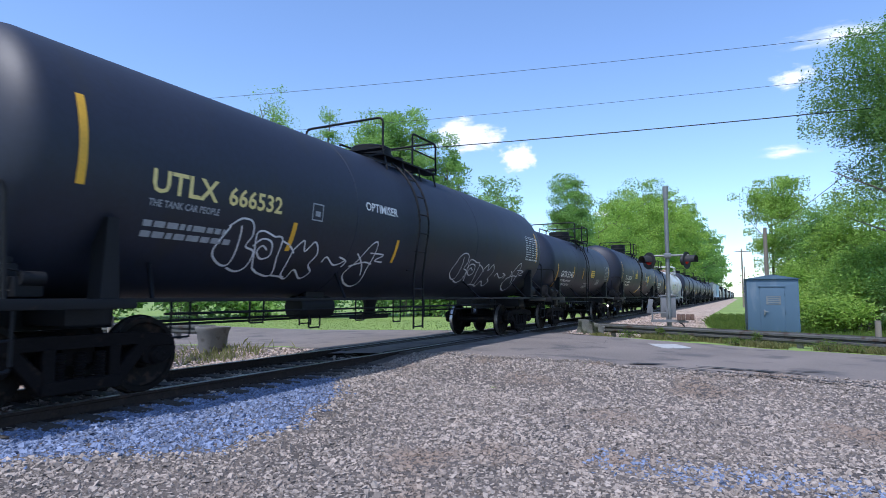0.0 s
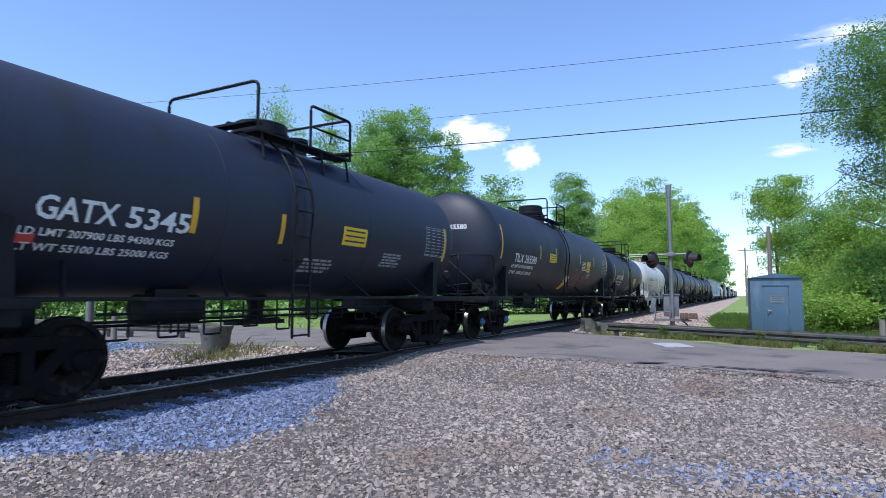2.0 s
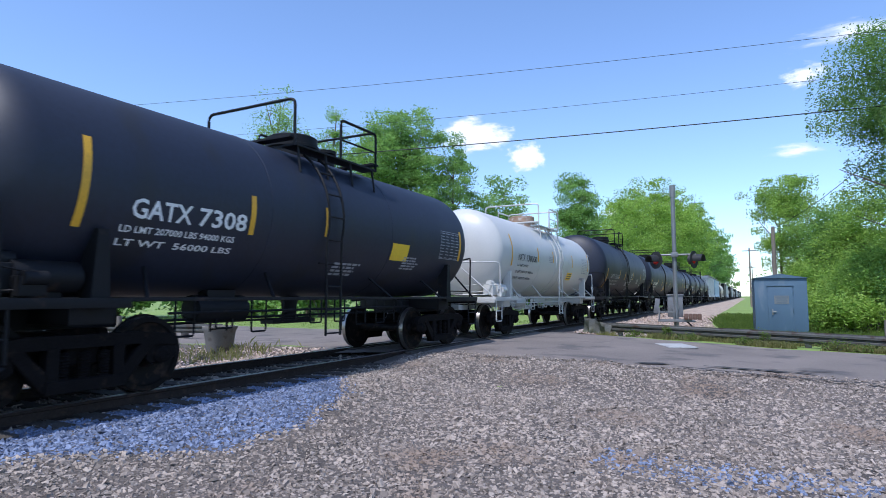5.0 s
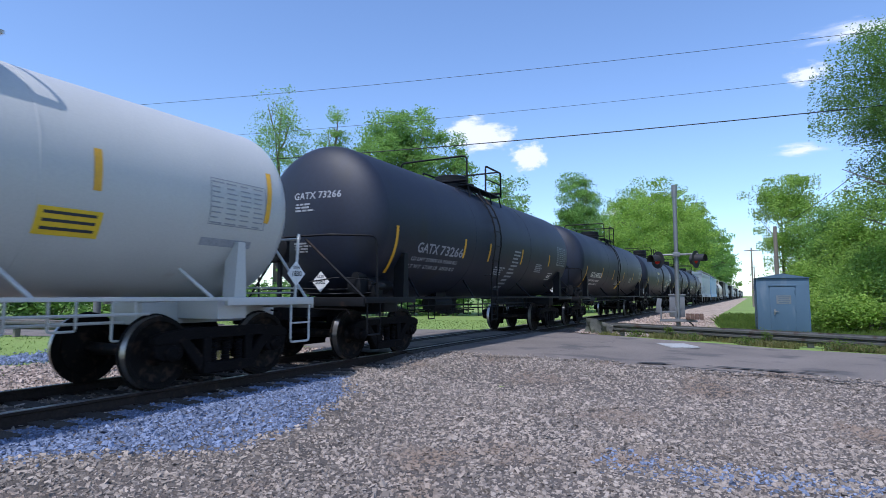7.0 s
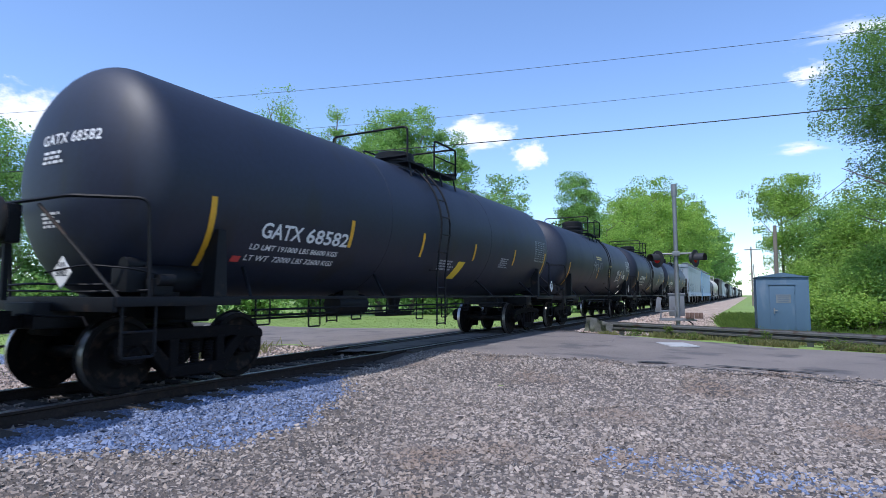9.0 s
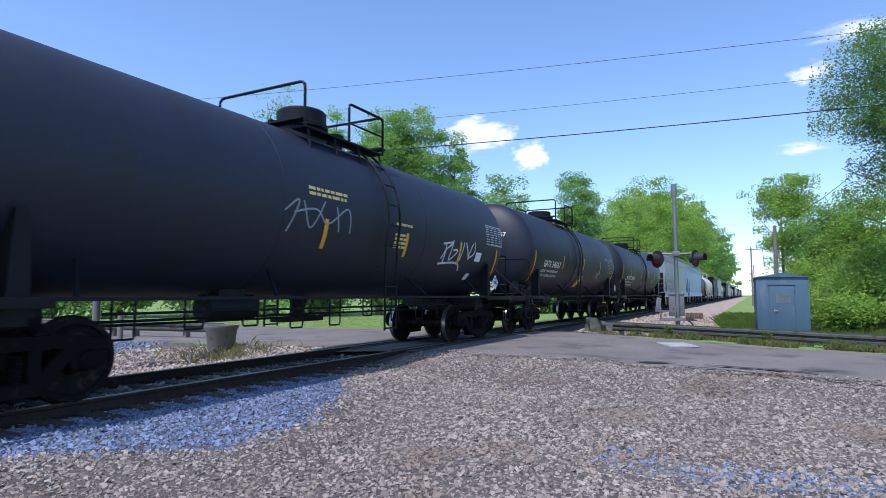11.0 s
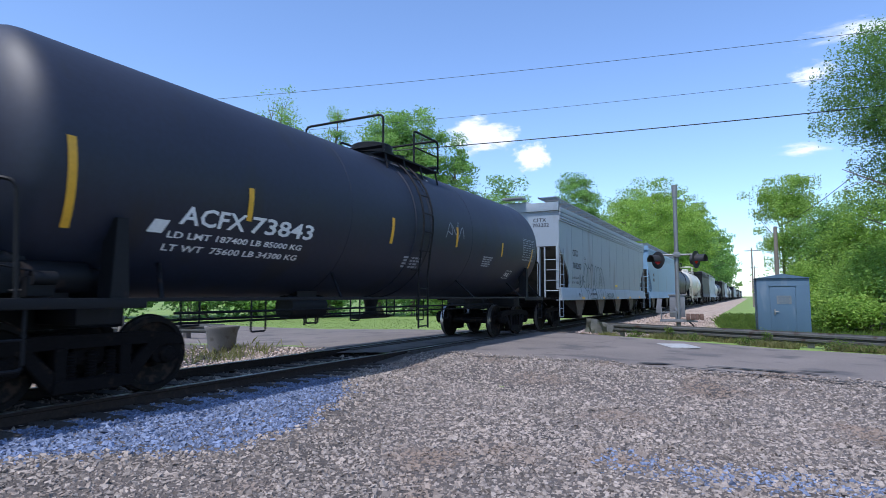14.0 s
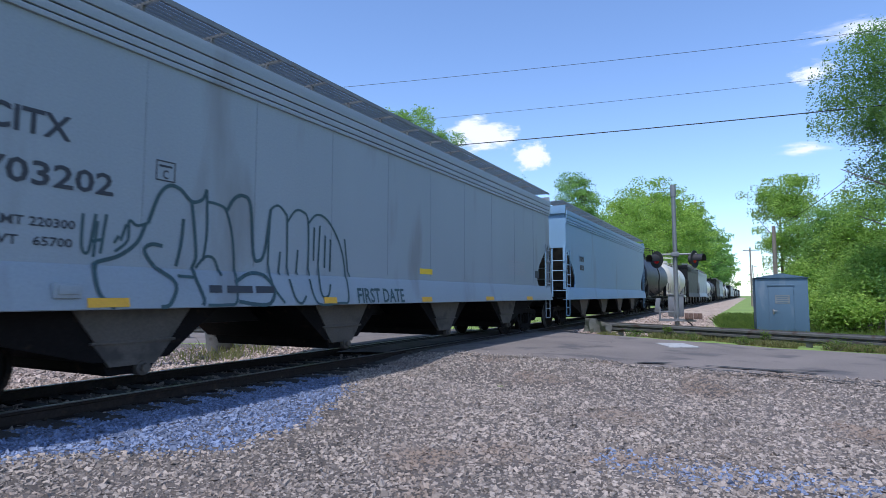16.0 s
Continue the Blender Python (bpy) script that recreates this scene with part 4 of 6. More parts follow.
    car, zc, half, lc = tank_car(L, R, WHITE, "white tank car with black stencils and rust at its hatch", GROUP, 5, marks=((1.99, 3.0, 1.99, 2.06), (4.37, 2.74, 4.37, 2.29), (6.03, 2.73, 6.03, 2.34), (8.55, 2.74, 8.55, 2.28), (11.1, 2.95, 11.0, 2.2)), fittings=WHITE, bands=True, rail_h=2.1, bottom=1.15, dome_y=.08, lad_y=.25, hatch=RUST)
    on = side_of(R, zc)
    flat_part("reporting_mark", [fitted("NATX", .2, 2.52 - half, 3.12 - half, 2.25)], on, BLETTER, car, "black stencilled reporting mark")
    flat_part("car_number", [fitted("130000", .2, 3.26 - half, 4.22 - half, 2.25)], on, BLETTER, car, "black stencilled car number")
    flat_part("load_limit", [fitted(s, .07, 2.5 - half, (3.5 if k == 0 else 4.1) - half, 2.07 - k * .19) for k, s in enumerate(("THE TANK CAR PEOPLE", "LD LMT  208700 LB  94600 KG", "LT WT   54500 LB  24800 KG"))], on, BLETTER, car)
    flat_part("inspection_table", table_bars(lc - 1.25, zc - .35, .95, .6, 9, 4, random.Random(6)), on, GREYLETTER, car, "stencilled inspection table")
    flat_part("decal", [bar(-half + 8.0, 1.78, -half + 8.66, 2.06, 3)], on, YSIGN, car, "yellow decal with unreadable writing")
    flat_part("decal_lines", [bar(-half + 8.06, 1.83 + k * .08, -half + 8.6, 1.86 + k * .08) for k in range(3)], side_of(R, zc, .012), BLETTER, car)
    flat_part("stencil_lines", text_lines(-half + 5.5, 2.5, .6, 4, .035, random.Random(8)) + text_lines(-half + 7.0, 1.85, .6, 3, .03, random.Random(9)), on, GREYLETTER, car)
    flat_part("plate", [bar(lc - 1.3, zc - .62, lc - .45, zc - .52)], on, GREYLETTER, car)
    rust_runs(car, R, zc, .1, 61, 12)
    placard(car, 1.33, half - 1.0, 1.5, "1830")
    enlist(car, f, L)

    # 6
    L, R, f = 14.4, 1.505, 73.9
    car, zc, half, lc = tank_car(L, R, BLACK, TANKLABEL, GROUP, 6, dome_y=-.45, marks=((1.59, 2.5, 1.7, 1.61), (4.6, 2.5, 4.62, 2.05), (6.08, 2.51, 6.1, 2.05), (8.47, 2.52, 8.48, 2.09), (11.05, 2.51, 11.08, 2.14)), mark=.95)
    flat_part("stencil_lines", [bar(7.83 - .018 * k - half, 2.4 - .1 * k, 8.33 - .018 * k - .12 * (k % 3 == 2) - half, 2.445 - .1 * k) for k in range(11)], side_of(R, zc), GREYLETTER, car, "slanting block of small white lines")
    stencils(car, R, zc, half, lc, "GATX", "73266", 2.47, 4.57, 2.06, .2, ink=GREYLETTER, weights=("LD LMT 210800 LB 95600 KG", "LT WT  67200 LB  30500 KG"), seed=6)
    outlined_label(car, R, zc, 11.27 - half, 1.72)
    placard(car, .45, -half + .62, 1.42, "3082", face='end')
    enlist(car, f, L)

    # 7
    L, R, f = 16.6, 1.5, 88.3
    car, zc, half, lc = tank_car(L, R, BLACK, TANKLABEL, GROUP, 7, marks=((1.82, 2.4, 1.91, 1.54), (4.72, 2.42, 4.75, 1.97), (7.16, 2.43, 7.18, 1.95), (9.72, 2.4, 9.74, 2.0), (12.4, 2.44, 12.42, 2.01), (15.1, 2.5, 15.05, 1.7)))
    stencils(car, R, zc, half, lc, "GATX", "68582", 2.72, 4.69, 1.97, .21, weights=("LD LMT 191000 LBS 86600 KGS", "LT WT  72000 LBS 32600 KGS"), seed=7)
    flat_part("tag", [bar(-half + 2.4, 1.62, -half + 2.55, 1.7)], side_of(R, zc), RED, car, "small red tag")
    flat_part("decal", [bar(-half + 8.9, 1.55, -half + 9.25, 1.95, 4, .14)], side_of(R, zc), YSIGN, car, "slanted yellow and white label")
    placard(car, 0.4, -half + .62, 1.42, "3082", face='end')
    placard(car, 1.47, half - .75, 1.45, "3082")
    enlist(car, f, L)

    # 8
    L, R, f = 15.0, 1.46, 104.9
    car, zc, half, lc = tank_car(L, R, BLACK, "black tank car with white spray-painted scrawl and ladder", GROUP, 8, lad_y=.5, dome_h=.6, marks=((1.7, 2.4, 1.8, 1.55), (6.37, 2.38, 6.39, 1.91), (8.86, 2.38, 8.88, 1.92), (11.27, 2.37, 11.3, 1.88), (13.42, 2.35, 13.55, 1.7)), dome_y=-.15)
    on = side_of(R, zc)
    flat_part("inspection_table", table_bars(12.72 - half, 2.45, 1.0, .5, 8, 4, random.Random(11)), on, LETTER, car, "stencilled inspection table")
    flat_part("stencil_lines", text_lines(-1.6, 2.8, 1.1, 2, .05, random.Random(12)) + text_lines(.9, 2.5, .7, 1, .05, random.Random(13)) + text_lines(.9, 2.3, .5, 4, .045, random.Random(14)), on, YLETTER, car, "lines of small yellow writing")
    g = [[(0, .2), (.5, .25), (.2, .1), (.05, -.1)], [(.15, .2), (.2, -.2)], [(.5, .3), (.45, -.1), (.8, .1), (.55, .1)], [(.9, .3), (1.0, -.1), (1.1, .3)], [(1.2, .3), (1.5, -.05)], [(1.6, .3), (1.45, 0), (1.75, .1), (1.7, .35)], [(0, -.2), (.9, -.15), (1.2, -.3)]]
    flat_part("graffiti", [stroke([(10.4 - half + p[0] * .95, 2.08 + p[1] * 1.1) for p in q], .045) for q in g], on, SPRAY, car, "white spray-painted scrawl")
    flat_part("graffiti", [stroke([(-2.1 + p[0], 2.3 + p[1]) for p in q], .03) for q in ([(0, .1), (.3, .3), (.1, -.2)], [(.2, .1), (.7, .2), (1.0, .0), (1.5, .3), (1.6, -.1)], [(.4, .3), (.6, -.1), (.9, .35)], [(1.2, .3), (1.3, -.1)])], on, GREYLETTER, car, "faint spray-painted scrawl")
    flat_part("label_plate", [bar(12.18 - half, 2.0, 12.5 - half, 2.22), bar(12.1 - half, 1.55, 12.3 - half, 1.7)], on, LETTER, car)
    placard(car, 1.47, half - 1.75, 1.5, "3082")
    enlist(car, f, L)

    # 9
    L, R, f = 14.5, 1.49, 119.9
    car, zc, half, lc = tank_car(L, R, BLACK, "black tank car with jacket bands and white stencils", GROUP, 9, marks=((1.52, 2.56, 1.63, 1.59), (4.65, 2.57, 4.68, 2.11), (7.53, 2.62, 7.55, 2.15), (10.4, 2.63, 10.43, 2.13), (13.2, 2.6, 13.1, 1.7)), bands=True, dome_y=-.9, lad_y=-.75)
    stencils(car, R, zc, half, lc, "GATX", "34367", 2.48, 4.38, 2.11, .21, weights=("LD LMT 196300 LB 89000 KG", "LT WT  66700 LB 30200 KG"), seed=9)
    flat_part("stencil_word", [fitted("FRA AIP", .11, lc - 1.85, lc - 1.3, zc + .12)], side_of(R, zc), GREYLETTER, car)
    flat_part("decal", [bar(-half + 7.3, 1.5, -half + 7.72, 1.82, 4, .14)], side_of(R, zc), YSIGN, car, "slanted yellow and white label")
    placard(car, 0.3, -half + .62, 1.42, "3082", face='end')
    placard(car, 1.47, half - .95, 1.5, "3082")
    enlist(car, f, L)

    # 10
    L, R, f = 16.8, 1.51, 134.2
    car, zc, half, lc = tank_car(L, R, BLACK, "black tank car with rust under its hatch and a ladder", GROUP, 10, marks=((1.38, 2.75, 1.47, 1.85), (3.74, 2.61, 3.77, 2.17), (7.26, 2.63, 7.28, 2.15), (9.95, 2.73, 9.97, 2.28), (12.7, 2.59, 12.72, 2.23), (15.1, 2.6, 15.0, 1.9)), bands=True, dome_y=.3, lad_y=-.15)
    stencils(car, R, zc, half, lc, "ACFX", "73843", 2.73, 5.1, 2.03, .21, weights=("LD LMT 187400 LB 85000 KG", "LT WT  75600 LB 34300 KG"), seed=10)
    flat_part("label_plate", [bar(-half + 2.35, 1.9, -half + 2.55, 2.05, 1, .06)], side_of(R, zc), LETTER, car)
    flat_part("graffiti", [stroke([(1.0 + p[0], 2.45 + p[1]) for p in q], .022) for q in ([(0, 0), (.2, .35), (.3, .1), (.1, .15)], [(.3, .3), (.5, .1), (.6, .4)], [(.6, .0), (.8, .3), (.9, .05)])], side_of(R, zc), GREYLETTER, car, "faint spray-painted scrawl")
    placard(car, 0.2, -half + .62, 1.42, "3082", face='end')
    rust_runs(car, R, zc, .3, 62, 10)
    outlined_label(car, R, zc, 13.38 - half, 1.67)
    placard(car, .9, -half + .8, 2.0, "", .17, 'end')
    enlist(car, f, L)

    # 11 grey covered hopper
    L, f = 19.9, 151.0
    car, half, hb, X = hopper_car(L, GREYBLUE, "pale grey covered hopper car with dark spray-painted outlines", 1)
    on = plain(X)
    flat_part("reporting_mark", [fitted("CITX", .235, -hb + 1.72, -hb + 2.47, 2.67)], on, BLETTER, car, "black stencilled reporting mark")
    flat_part("car_number", [fitted("703202", .22, -hb + 1.72, -hb + 2.92, 2.2)], on, BLETTER, car, "black stencilled car number")
    flat_part("load_limit", [fitted("LD LMT 220300", .085, -hb + 1.62, -hb + 2.55, 1.81), fitted("LT WT   65700", .085, -hb + 1.62, -hb + 2.53, 1.63)], on, BLETTER, car)
    low = sill_side(X)
    scrawl = [[(.02, 1.98), (.02, 1.65), (.09, 1.61), (.15, 1.99)], [(.14, 1.55), (.17, 1.92)], [(.12, 1.71), (.24, 1.74)], [(.21, 1.59), (.26, 2.0)], [(.35, 1.71), (.4, 1.79)], [(.42, 1.74), (.48, 1.92)], [(.36, 1.62), (.5, 1.75), (.51, 1.96), (.6, 1.92), (.73, 1.96)]]
    first = [[(.73, 1.96), (.85, 2.29), (.98, 2.42), (1.13, 2.4), (1.29, 2.28), (1.44, 2.33), (1.5, 2.46)], [(.7, 1.95), (.61, 1.74), (.41, 1.58), (.18, 1.5), (.14, 1.42), (.18, 1.18), (.33, 1.03)],
             [(.92, 1.72), (.78, 1.73), (.7, 1.65), (.84, 1.47), (1.03, 1.35), (1.07, 1.23), (.97, 1.06), (.86, 1.04)], [(1.18, 2.06), (1.16, 1.78), (1.1, 1.5)], [(1.29, 2.27), (1.34, 1.93), (1.37, 1.62), (1.32, 1.45), (1.44, 1.14), (1.42, 1.05)]]
    second = [[(1.5, 2.46), (1.52, 1.94), (1.47, 1.58)], [(1.51, 2.31), (1.67, 2.3), (1.81, 2.23), (1.92, 1.89), (1.96, 1.42), (1.94, 1.09), (1.77, 1.05), (1.49, 1.05)], [(1.37, 1.49), (1.5, 1.63), (1.64, 1.61), (1.73, 1.41)], [(1.1, 1.39), (1.32, 1.38)]]
    third = [[(1.81, 2.23), (1.93, 2.41), (2.08, 2.47), (2.21, 2.36), (2.28, 1.72), (2.37, 1.63), (2.48, 1.76), (2.58, 2.36)], [(1.94, 1.33), (2.18, 1.45), (2.44, 1.44), (2.62, 1.24), (2.52, 1.06), (2.26, 1.05), (1.97, 1.09)]]
    fourth = [[(2.58, 2.36), (2.72, 2.43), (2.87, 2.34), (2.91, 2.21), (2.92, 1.45)], [(2.91, 2.21), (3.06, 2.39), (3.22, 2.41), (3.36, 2.26), (3.37, 1.46)], [(2.58, 2.36), (2.56, 1.44), (2.8, 1.06)], [(2.78, 1.78), (2.75, 1.45)], [(3.14, 1.83), (3.11, 1.46)], [(2.94, 1.4), (3.02, 1.14), (3.14, 1.05), (3.26, 1.16)]]
    fifth = [[(3.36, 2.24), (3.55, 2.4), (3.82, 2.34), (4.11, 2.02), (4.26, 1.61), (4.27, 1.1), (4.04, 1.05), (3.51, 1.05), (3.37, 1.41)], [(3.63, 2.24), (3.6, 1.25), (3.76, 1.16), (3.85, 1.34)], [(4.25, 2.09), (4.36, 1.47)]] + [[(3.5 + k * .13, 2.2 - .05 * k), (3.49 + k * .13, 1.69 - .05 * k)] for k in (0, 2, 3)]
    for figure, w in ((scrawl, .032), (first, .045), (second, .036), (third, .05), (fourth, .036), (fifth, .036)):
        flat_part("graffiti", [stroke([(-hb + 2.6 + p[0], p[1]) for p in q], w) for q in figure], low, DARKSPRAY, car, "dark teal spray-painted outlines")
    flat_part("graffiti", [fitted("FIRST DATE", .24, -hb + 7.13, -hb + 8.6, 1.05)], low, DARKSPRAY, car, "dark spray-painted writing")
    for y, w in ((2.65, .44), (6.25, .31), (9.26, .41), (12.43, .5), (15.4, .5)):
        flat_part("reflective_mark", [bar(-hb + y, 1.045, -hb + y + w, 1.14)], sill_side(X, .009), YELLOW, car, "yellow reflective strip")
    flat_part("decal", [bar(-hb + 9.32, 1.6, -hb + 9.84, 1.71)], on, YSIGN, car)
    flat_part("maker_mark", [bar(-hb + a, 1.2, -hb + b, 1.29) for a, b in ((4.13, 4.32), (4.4, 4.82), (4.88, 5.22))], sill_side(X, .009), BLETTER, car)
    flat_part("label_plate", [bar(-hb + 3.4, 2.46, -hb + 3.65, 2.475), bar(-hb + 3.4, 2.68, -hb + 3.65, 2.695), bar(-hb + 3.4, 2.46, -hb + 3.415, 2.69), bar(-hb + 3.635, 2.46, -hb + 3.65, 2.69), bar(-hb + 3.44, 2.62, -hb + 3.61, 2.645), fitted("C", .1, -hb + 3.49, -hb + 3.56, 2.49)], on, BLETTER, car)
    bm = bmesh.new()
    bm_box(bm, (X + .085, -hb + 2.46, 1.21), (.05, .26, .15), bevel=.012)
    bm_box(bm, (X + .115, -hb + 2.46, 1.22), (.02, .2, .09), bevel=.008)
    part("jacking_pad", bm, GREYBLUE, car)
    flat_part("consolidated_plate", [bar(-hb + 16.41, 1.7, -hb + 16.79, 1.93)], on, BLETTER, car, "small black notice plate")
    flat_part("stencil_lines", text_lines(-hb + 14.2, 2.1, 1.5, 6, .04, random.Random(21)), on, GREYLETTER, car)
    flat_part("end_mark", [shifted(letters("CITX", .13, 1.2), .62, 3.78), shifted(letters("703202", .13, 1.1), .6, 3.6)], lambda u, v: (u, -hb - .006, v), BLETTER, car)
    enlist(car, f, L)

    # 12 pale blue covered hopper
    L, f = 19.6, 170.9
    car, half, hb, X = hopper_car(L, PALEBLUE, "pale blue covered hopper car", 2)
    flat_part("reporting_mark", text_lines(-hb + 1.9, 2.5, .9, 2, .2, random.Random(31)), plain(X), BLETTER, car, "dark stencilled bars")
    enlist(car, f, L)

    # the rest of the train, seen only from afar
    at = 190.5
    proto = {}
    order = "bcghwbghcbwbghhcbbwghbcbghh"
    for k, c in enumerate(order):
        if c not in proto:
            if c == "b":
                L = 13.4
                car = tank_car(L, 1.42, BLACK, "black tank car far down the line", GROUP, 50, turning=False)[0]
            elif c == "c":
                L = 14.0
                car = tank_car(L, 1.5, CREAM, "cream tank car far down the line", GROUP, 51, fittings=CREAM, turning=False)[0]
            elif c == "w":
                L = 13.0
                car = tank_car(L, 1.4, WHITE, "white tank car far down the line", GROUP, 52, fittings=WHITE, turning=False)[0]
            elif c == "g":
                L = 16.0
                car = hopper_car(L, BLACK2, "dark hopper car far down the line", 53, turning=False)[0]
            else:
                L = 17.0
                car = hopper_car(L, GREYBLUE, "pale hopper car far down the line", 54, turning=False)[0]
            proto[c] = (car, L)
        else:
            L = proto[c][1]
            car = copy_thing(proto[c][0], pose(0, 0, 0))
        enlist(car, at, L)
        at += L


build_train()


# ---- ground, road and track ----
def ground_height(x, y):
    """The lie of the land: the track on its low bank, the crossing level with it, the verge lower."""
    bank = min(max((abs(x - TRACK_X) - 1.6) / 2.2, 0), 1)
    far = min(max((-x - 11) / 8, 0), 1)
    low = -0.17 - 0.22 * bank * bank * (3 - 2 * bank) - 0.12 * far
    road = min(max((y - 9.0) / 2.2, 0), 1) * min(max((20.4 - y) / 1.4, 0), 1)
    road = road * road * (3 - 2 * road)
    lift = -0.03 - 0.14 * min(max((x + 5.5) / 6, 0), 1) - 0.14 * min(max((-x - 9.5) / 6, 0), 1)
    return low + (lift - 0.03 - low) * road


def soil(x, y):
    """The soil, dug out a little below the track bed."""
    return ground_height(x, y) - .25 * (1 - min(max((abs(x - TRACK_X) - 1.0) / .8, 0), 1))


def sheet(name, xs, ys, fn, material, label, category, drop=0.0):
    vs = [(x, y, fn(x, y) - drop) for y in ys for x in xs]
    nx = len(xs)
    fs = [(j * nx + i, j * nx + i + 1, (j + 1) * nx + i + 1, (j + 1) * nx + i) for j in range(len(ys) - 1) for i in range(nx - 1)]
    me = raw_mesh(name, vs, fs, material)
    for p in me.polygons:
        p.use_smooth = True
    return tagged(new(name, me), label, category, kind="structure")


def spread(a, b, step):
    n = max(int(round((b - a) / step)), 1)
    return [a + (b - a) * k / n for k in range(n + 1)]


xs = [-900, -300, -120, -60, -40, -30] + spread(-25, 8, .5) + [12, 20, 40, 80, 200, 900]
ys = [-300, -60, -20, -8] + spread(-4, 26, .5) + [30, 36, 45, 60, 80, 120, 200, 400, 1500, 3500]
ground = sheet("ground", xs, ys, soil, GRASSGROUND, "mown green grass verge and field", "ground")
# the stone apron where the camera stands, a sheet a little above the soil
sheet("gravel_apron", spread(-6.6, 9, .4), spread(-6, 11.3, .4), ground_height, GRAVELBED, "crushed stone apron beside the track", "gravel", -.012)
sheet("gravel_apron_far", spread(-15.0, -8.2, .4), spread(-6, 11.0, .4), ground_height, GRAVELBED, "ballast shoulder behind the track", "gravel", -.012)
sheet("ballast_bed", spread(-8.9, -5.9, .3), spread(-40, 11.6, .5), lambda x, y: -.155 - .02 * abs(x - TRACK_X), GRAVELBED, "grey ballast bed under the rails", "ballast")
sheet("ballast_bed_beyond", spread(-9.4, -5.4, .4), [19.2, 21] + spread(24, 420, 6), lambda x, y: -.11 - .02 * abs(x - TRACK_X), GRAVELBED, "grey ballast bed under the rails", "ballast")


def bank():
    """The pale stone bank, which narrows away from the road, with a ragged edge."""
    vs, fs = [], []
    rows, m = [20.6, 21.4, 22.2, 23, 24, 25, 26.5, 28, 30, 33, 36] + spread(40, 420, 8), 8
    for y in rows:
        near = max(0, 1 - (y - 20.6) / 16)
        x0, x1 = -5.45 + .1 * math.sin(y), -2.2 + 1.5 * near + .25 * noise.noise((y * .4, 0, 0))
        for k in range(m + 1):
            x = x0 + (x1 - x0) * k / m
            vs.append((x, y, -.14 - .055 * (x + 5.4) * (1 if k < m else 1.6) + .06 * noise.noise((x, y * .4, 5))))
    for j in range(len(rows) - 1):
        for k in range(m):
            fs.append((j * (m + 1) + k, j * (m + 1) + k + 1, (j + 1) * (m + 1) + k + 1, (j + 1) * (m + 1) + k))
    me = raw_mesh("ballast_bank", vs, fs, SANDBANK)
    tagged(new("ballast_bank", me), "pale stone bank beside the track", "ballast", kind="structure")


bank()


def road_height(x, y):
    return -0.03 - 0.14 * min(max((x + 5.5) / 6, 0), 1) - 0.14 * min(max((-x - 9.5) / 6, 0), 1)


def road_near(x):
    return 11.15 + .16 * math.sin(x * 1.7) + .1 * math.sin(x * 4.1) - .02 * max(x, 0) ** 2 + (.25 * (-5.2 - x) if x < -5.2 else 0) * -1 * (1 if x > -9 else 0)


def road_far(x):
    return 19.3 - .33 * max(x + 4.5, 0) * (1 if x > -4.5 else 0) - .06 * math.sin(x * 2.3)


def road_piece(name, x0, x1):
    vs, fs = [], []
    cols = spread(x0, x1, .3)
    m = 14
    for x in cols:
        a, b = road_near(x), road_far(x)
        for k in range(m + 1):
            t = k / m
            y = a + (b - a) * t
            edge = .03 if k in (0, m) else 0
            vs.append((x, y, road_height(x, y) + .012 * noise.noise((x * .5, y * .5, 3)) - edge))
    for i in range(len(cols) - 1):
        for k in range(m):
            fs.append((i * (m + 1) + k, (i + 1) * (m + 1) + k, (i + 1) * (m + 1) + k + 1, i * (m + 1) + k + 1))
    me = raw_mesh(name, vs, fs, ASPHALT)
    for p in me.polygons:
        p.use_smooth = True
    return tagged(new(name, me), "worn grey asphalt road over the crossing", "road", kind="structure")


road_piece("road", -6.35, 30)
road_piece("road_between_rails", -8.02, -6.78)
road_piece("road_beyond", -60, -8.45)

# cracks, a dark strip painted as the road edge's shadow, and a pale patch
bm = bmesh.new()
for a, b, n, wide in (((-.85, 11.95), (1.0, 11.8), 18, .09), ((-2.0, 11.5), (-1.3, 11.95), 8, .1), ((-1.3, 11.5), (2.4, 10.75), 30, .05), ((-4.1, 11.6), (-3.2, 15.0), 14, .03), ((.1, 12.05), (1.3, 12.3), 10, .04), ((-3.2, 15.0), (-3.6, 18.4), 12, .03)):
    pts = []
    for k in range(n + 1):
        t = k / n
        x, y = a[0] + (b[0] - a[0]) * t + random.uniform(-.05, .05), a[1] + (b[1] - a[1]) * t + random.uniform(-.06, .06)
        pts.append((x, y))
    vs = []
    for k, (x, y) in enumerate(pts):
        w = wide * random.uniform(.3, 1.2) * min(1, k / 2 + .1, (len(pts) - 1 - k) / 2 + .1)
        vs.append((bm.verts.new((x, y - w, road_height(x, y) + .02)), bm.verts.new((x, y + w, road_height(x, y) + .02))))
    for p, q in zip(vs, vs[1:]):
        bm.faces.new((p[0], q[0], q[1], p[1]))
solid("road_crack", bm, CRACKSHADE, "dark cracks in the asphalt and a painted shadow along its edge", "crack", kind="structure", smooth=0)
bm = bmesh.new()
bm_box(bm, (-1.72, 16.15, road_height(-1.7, 16) + .012), (.72, 1.15, .03), pose(0, 0, 0, 0, 0, 24).to_3x3().to_4x4(), bevel=.01)
solid("concrete_patch", bm, PATCH, "pale patch in the road surface", "patch", kind="structure")


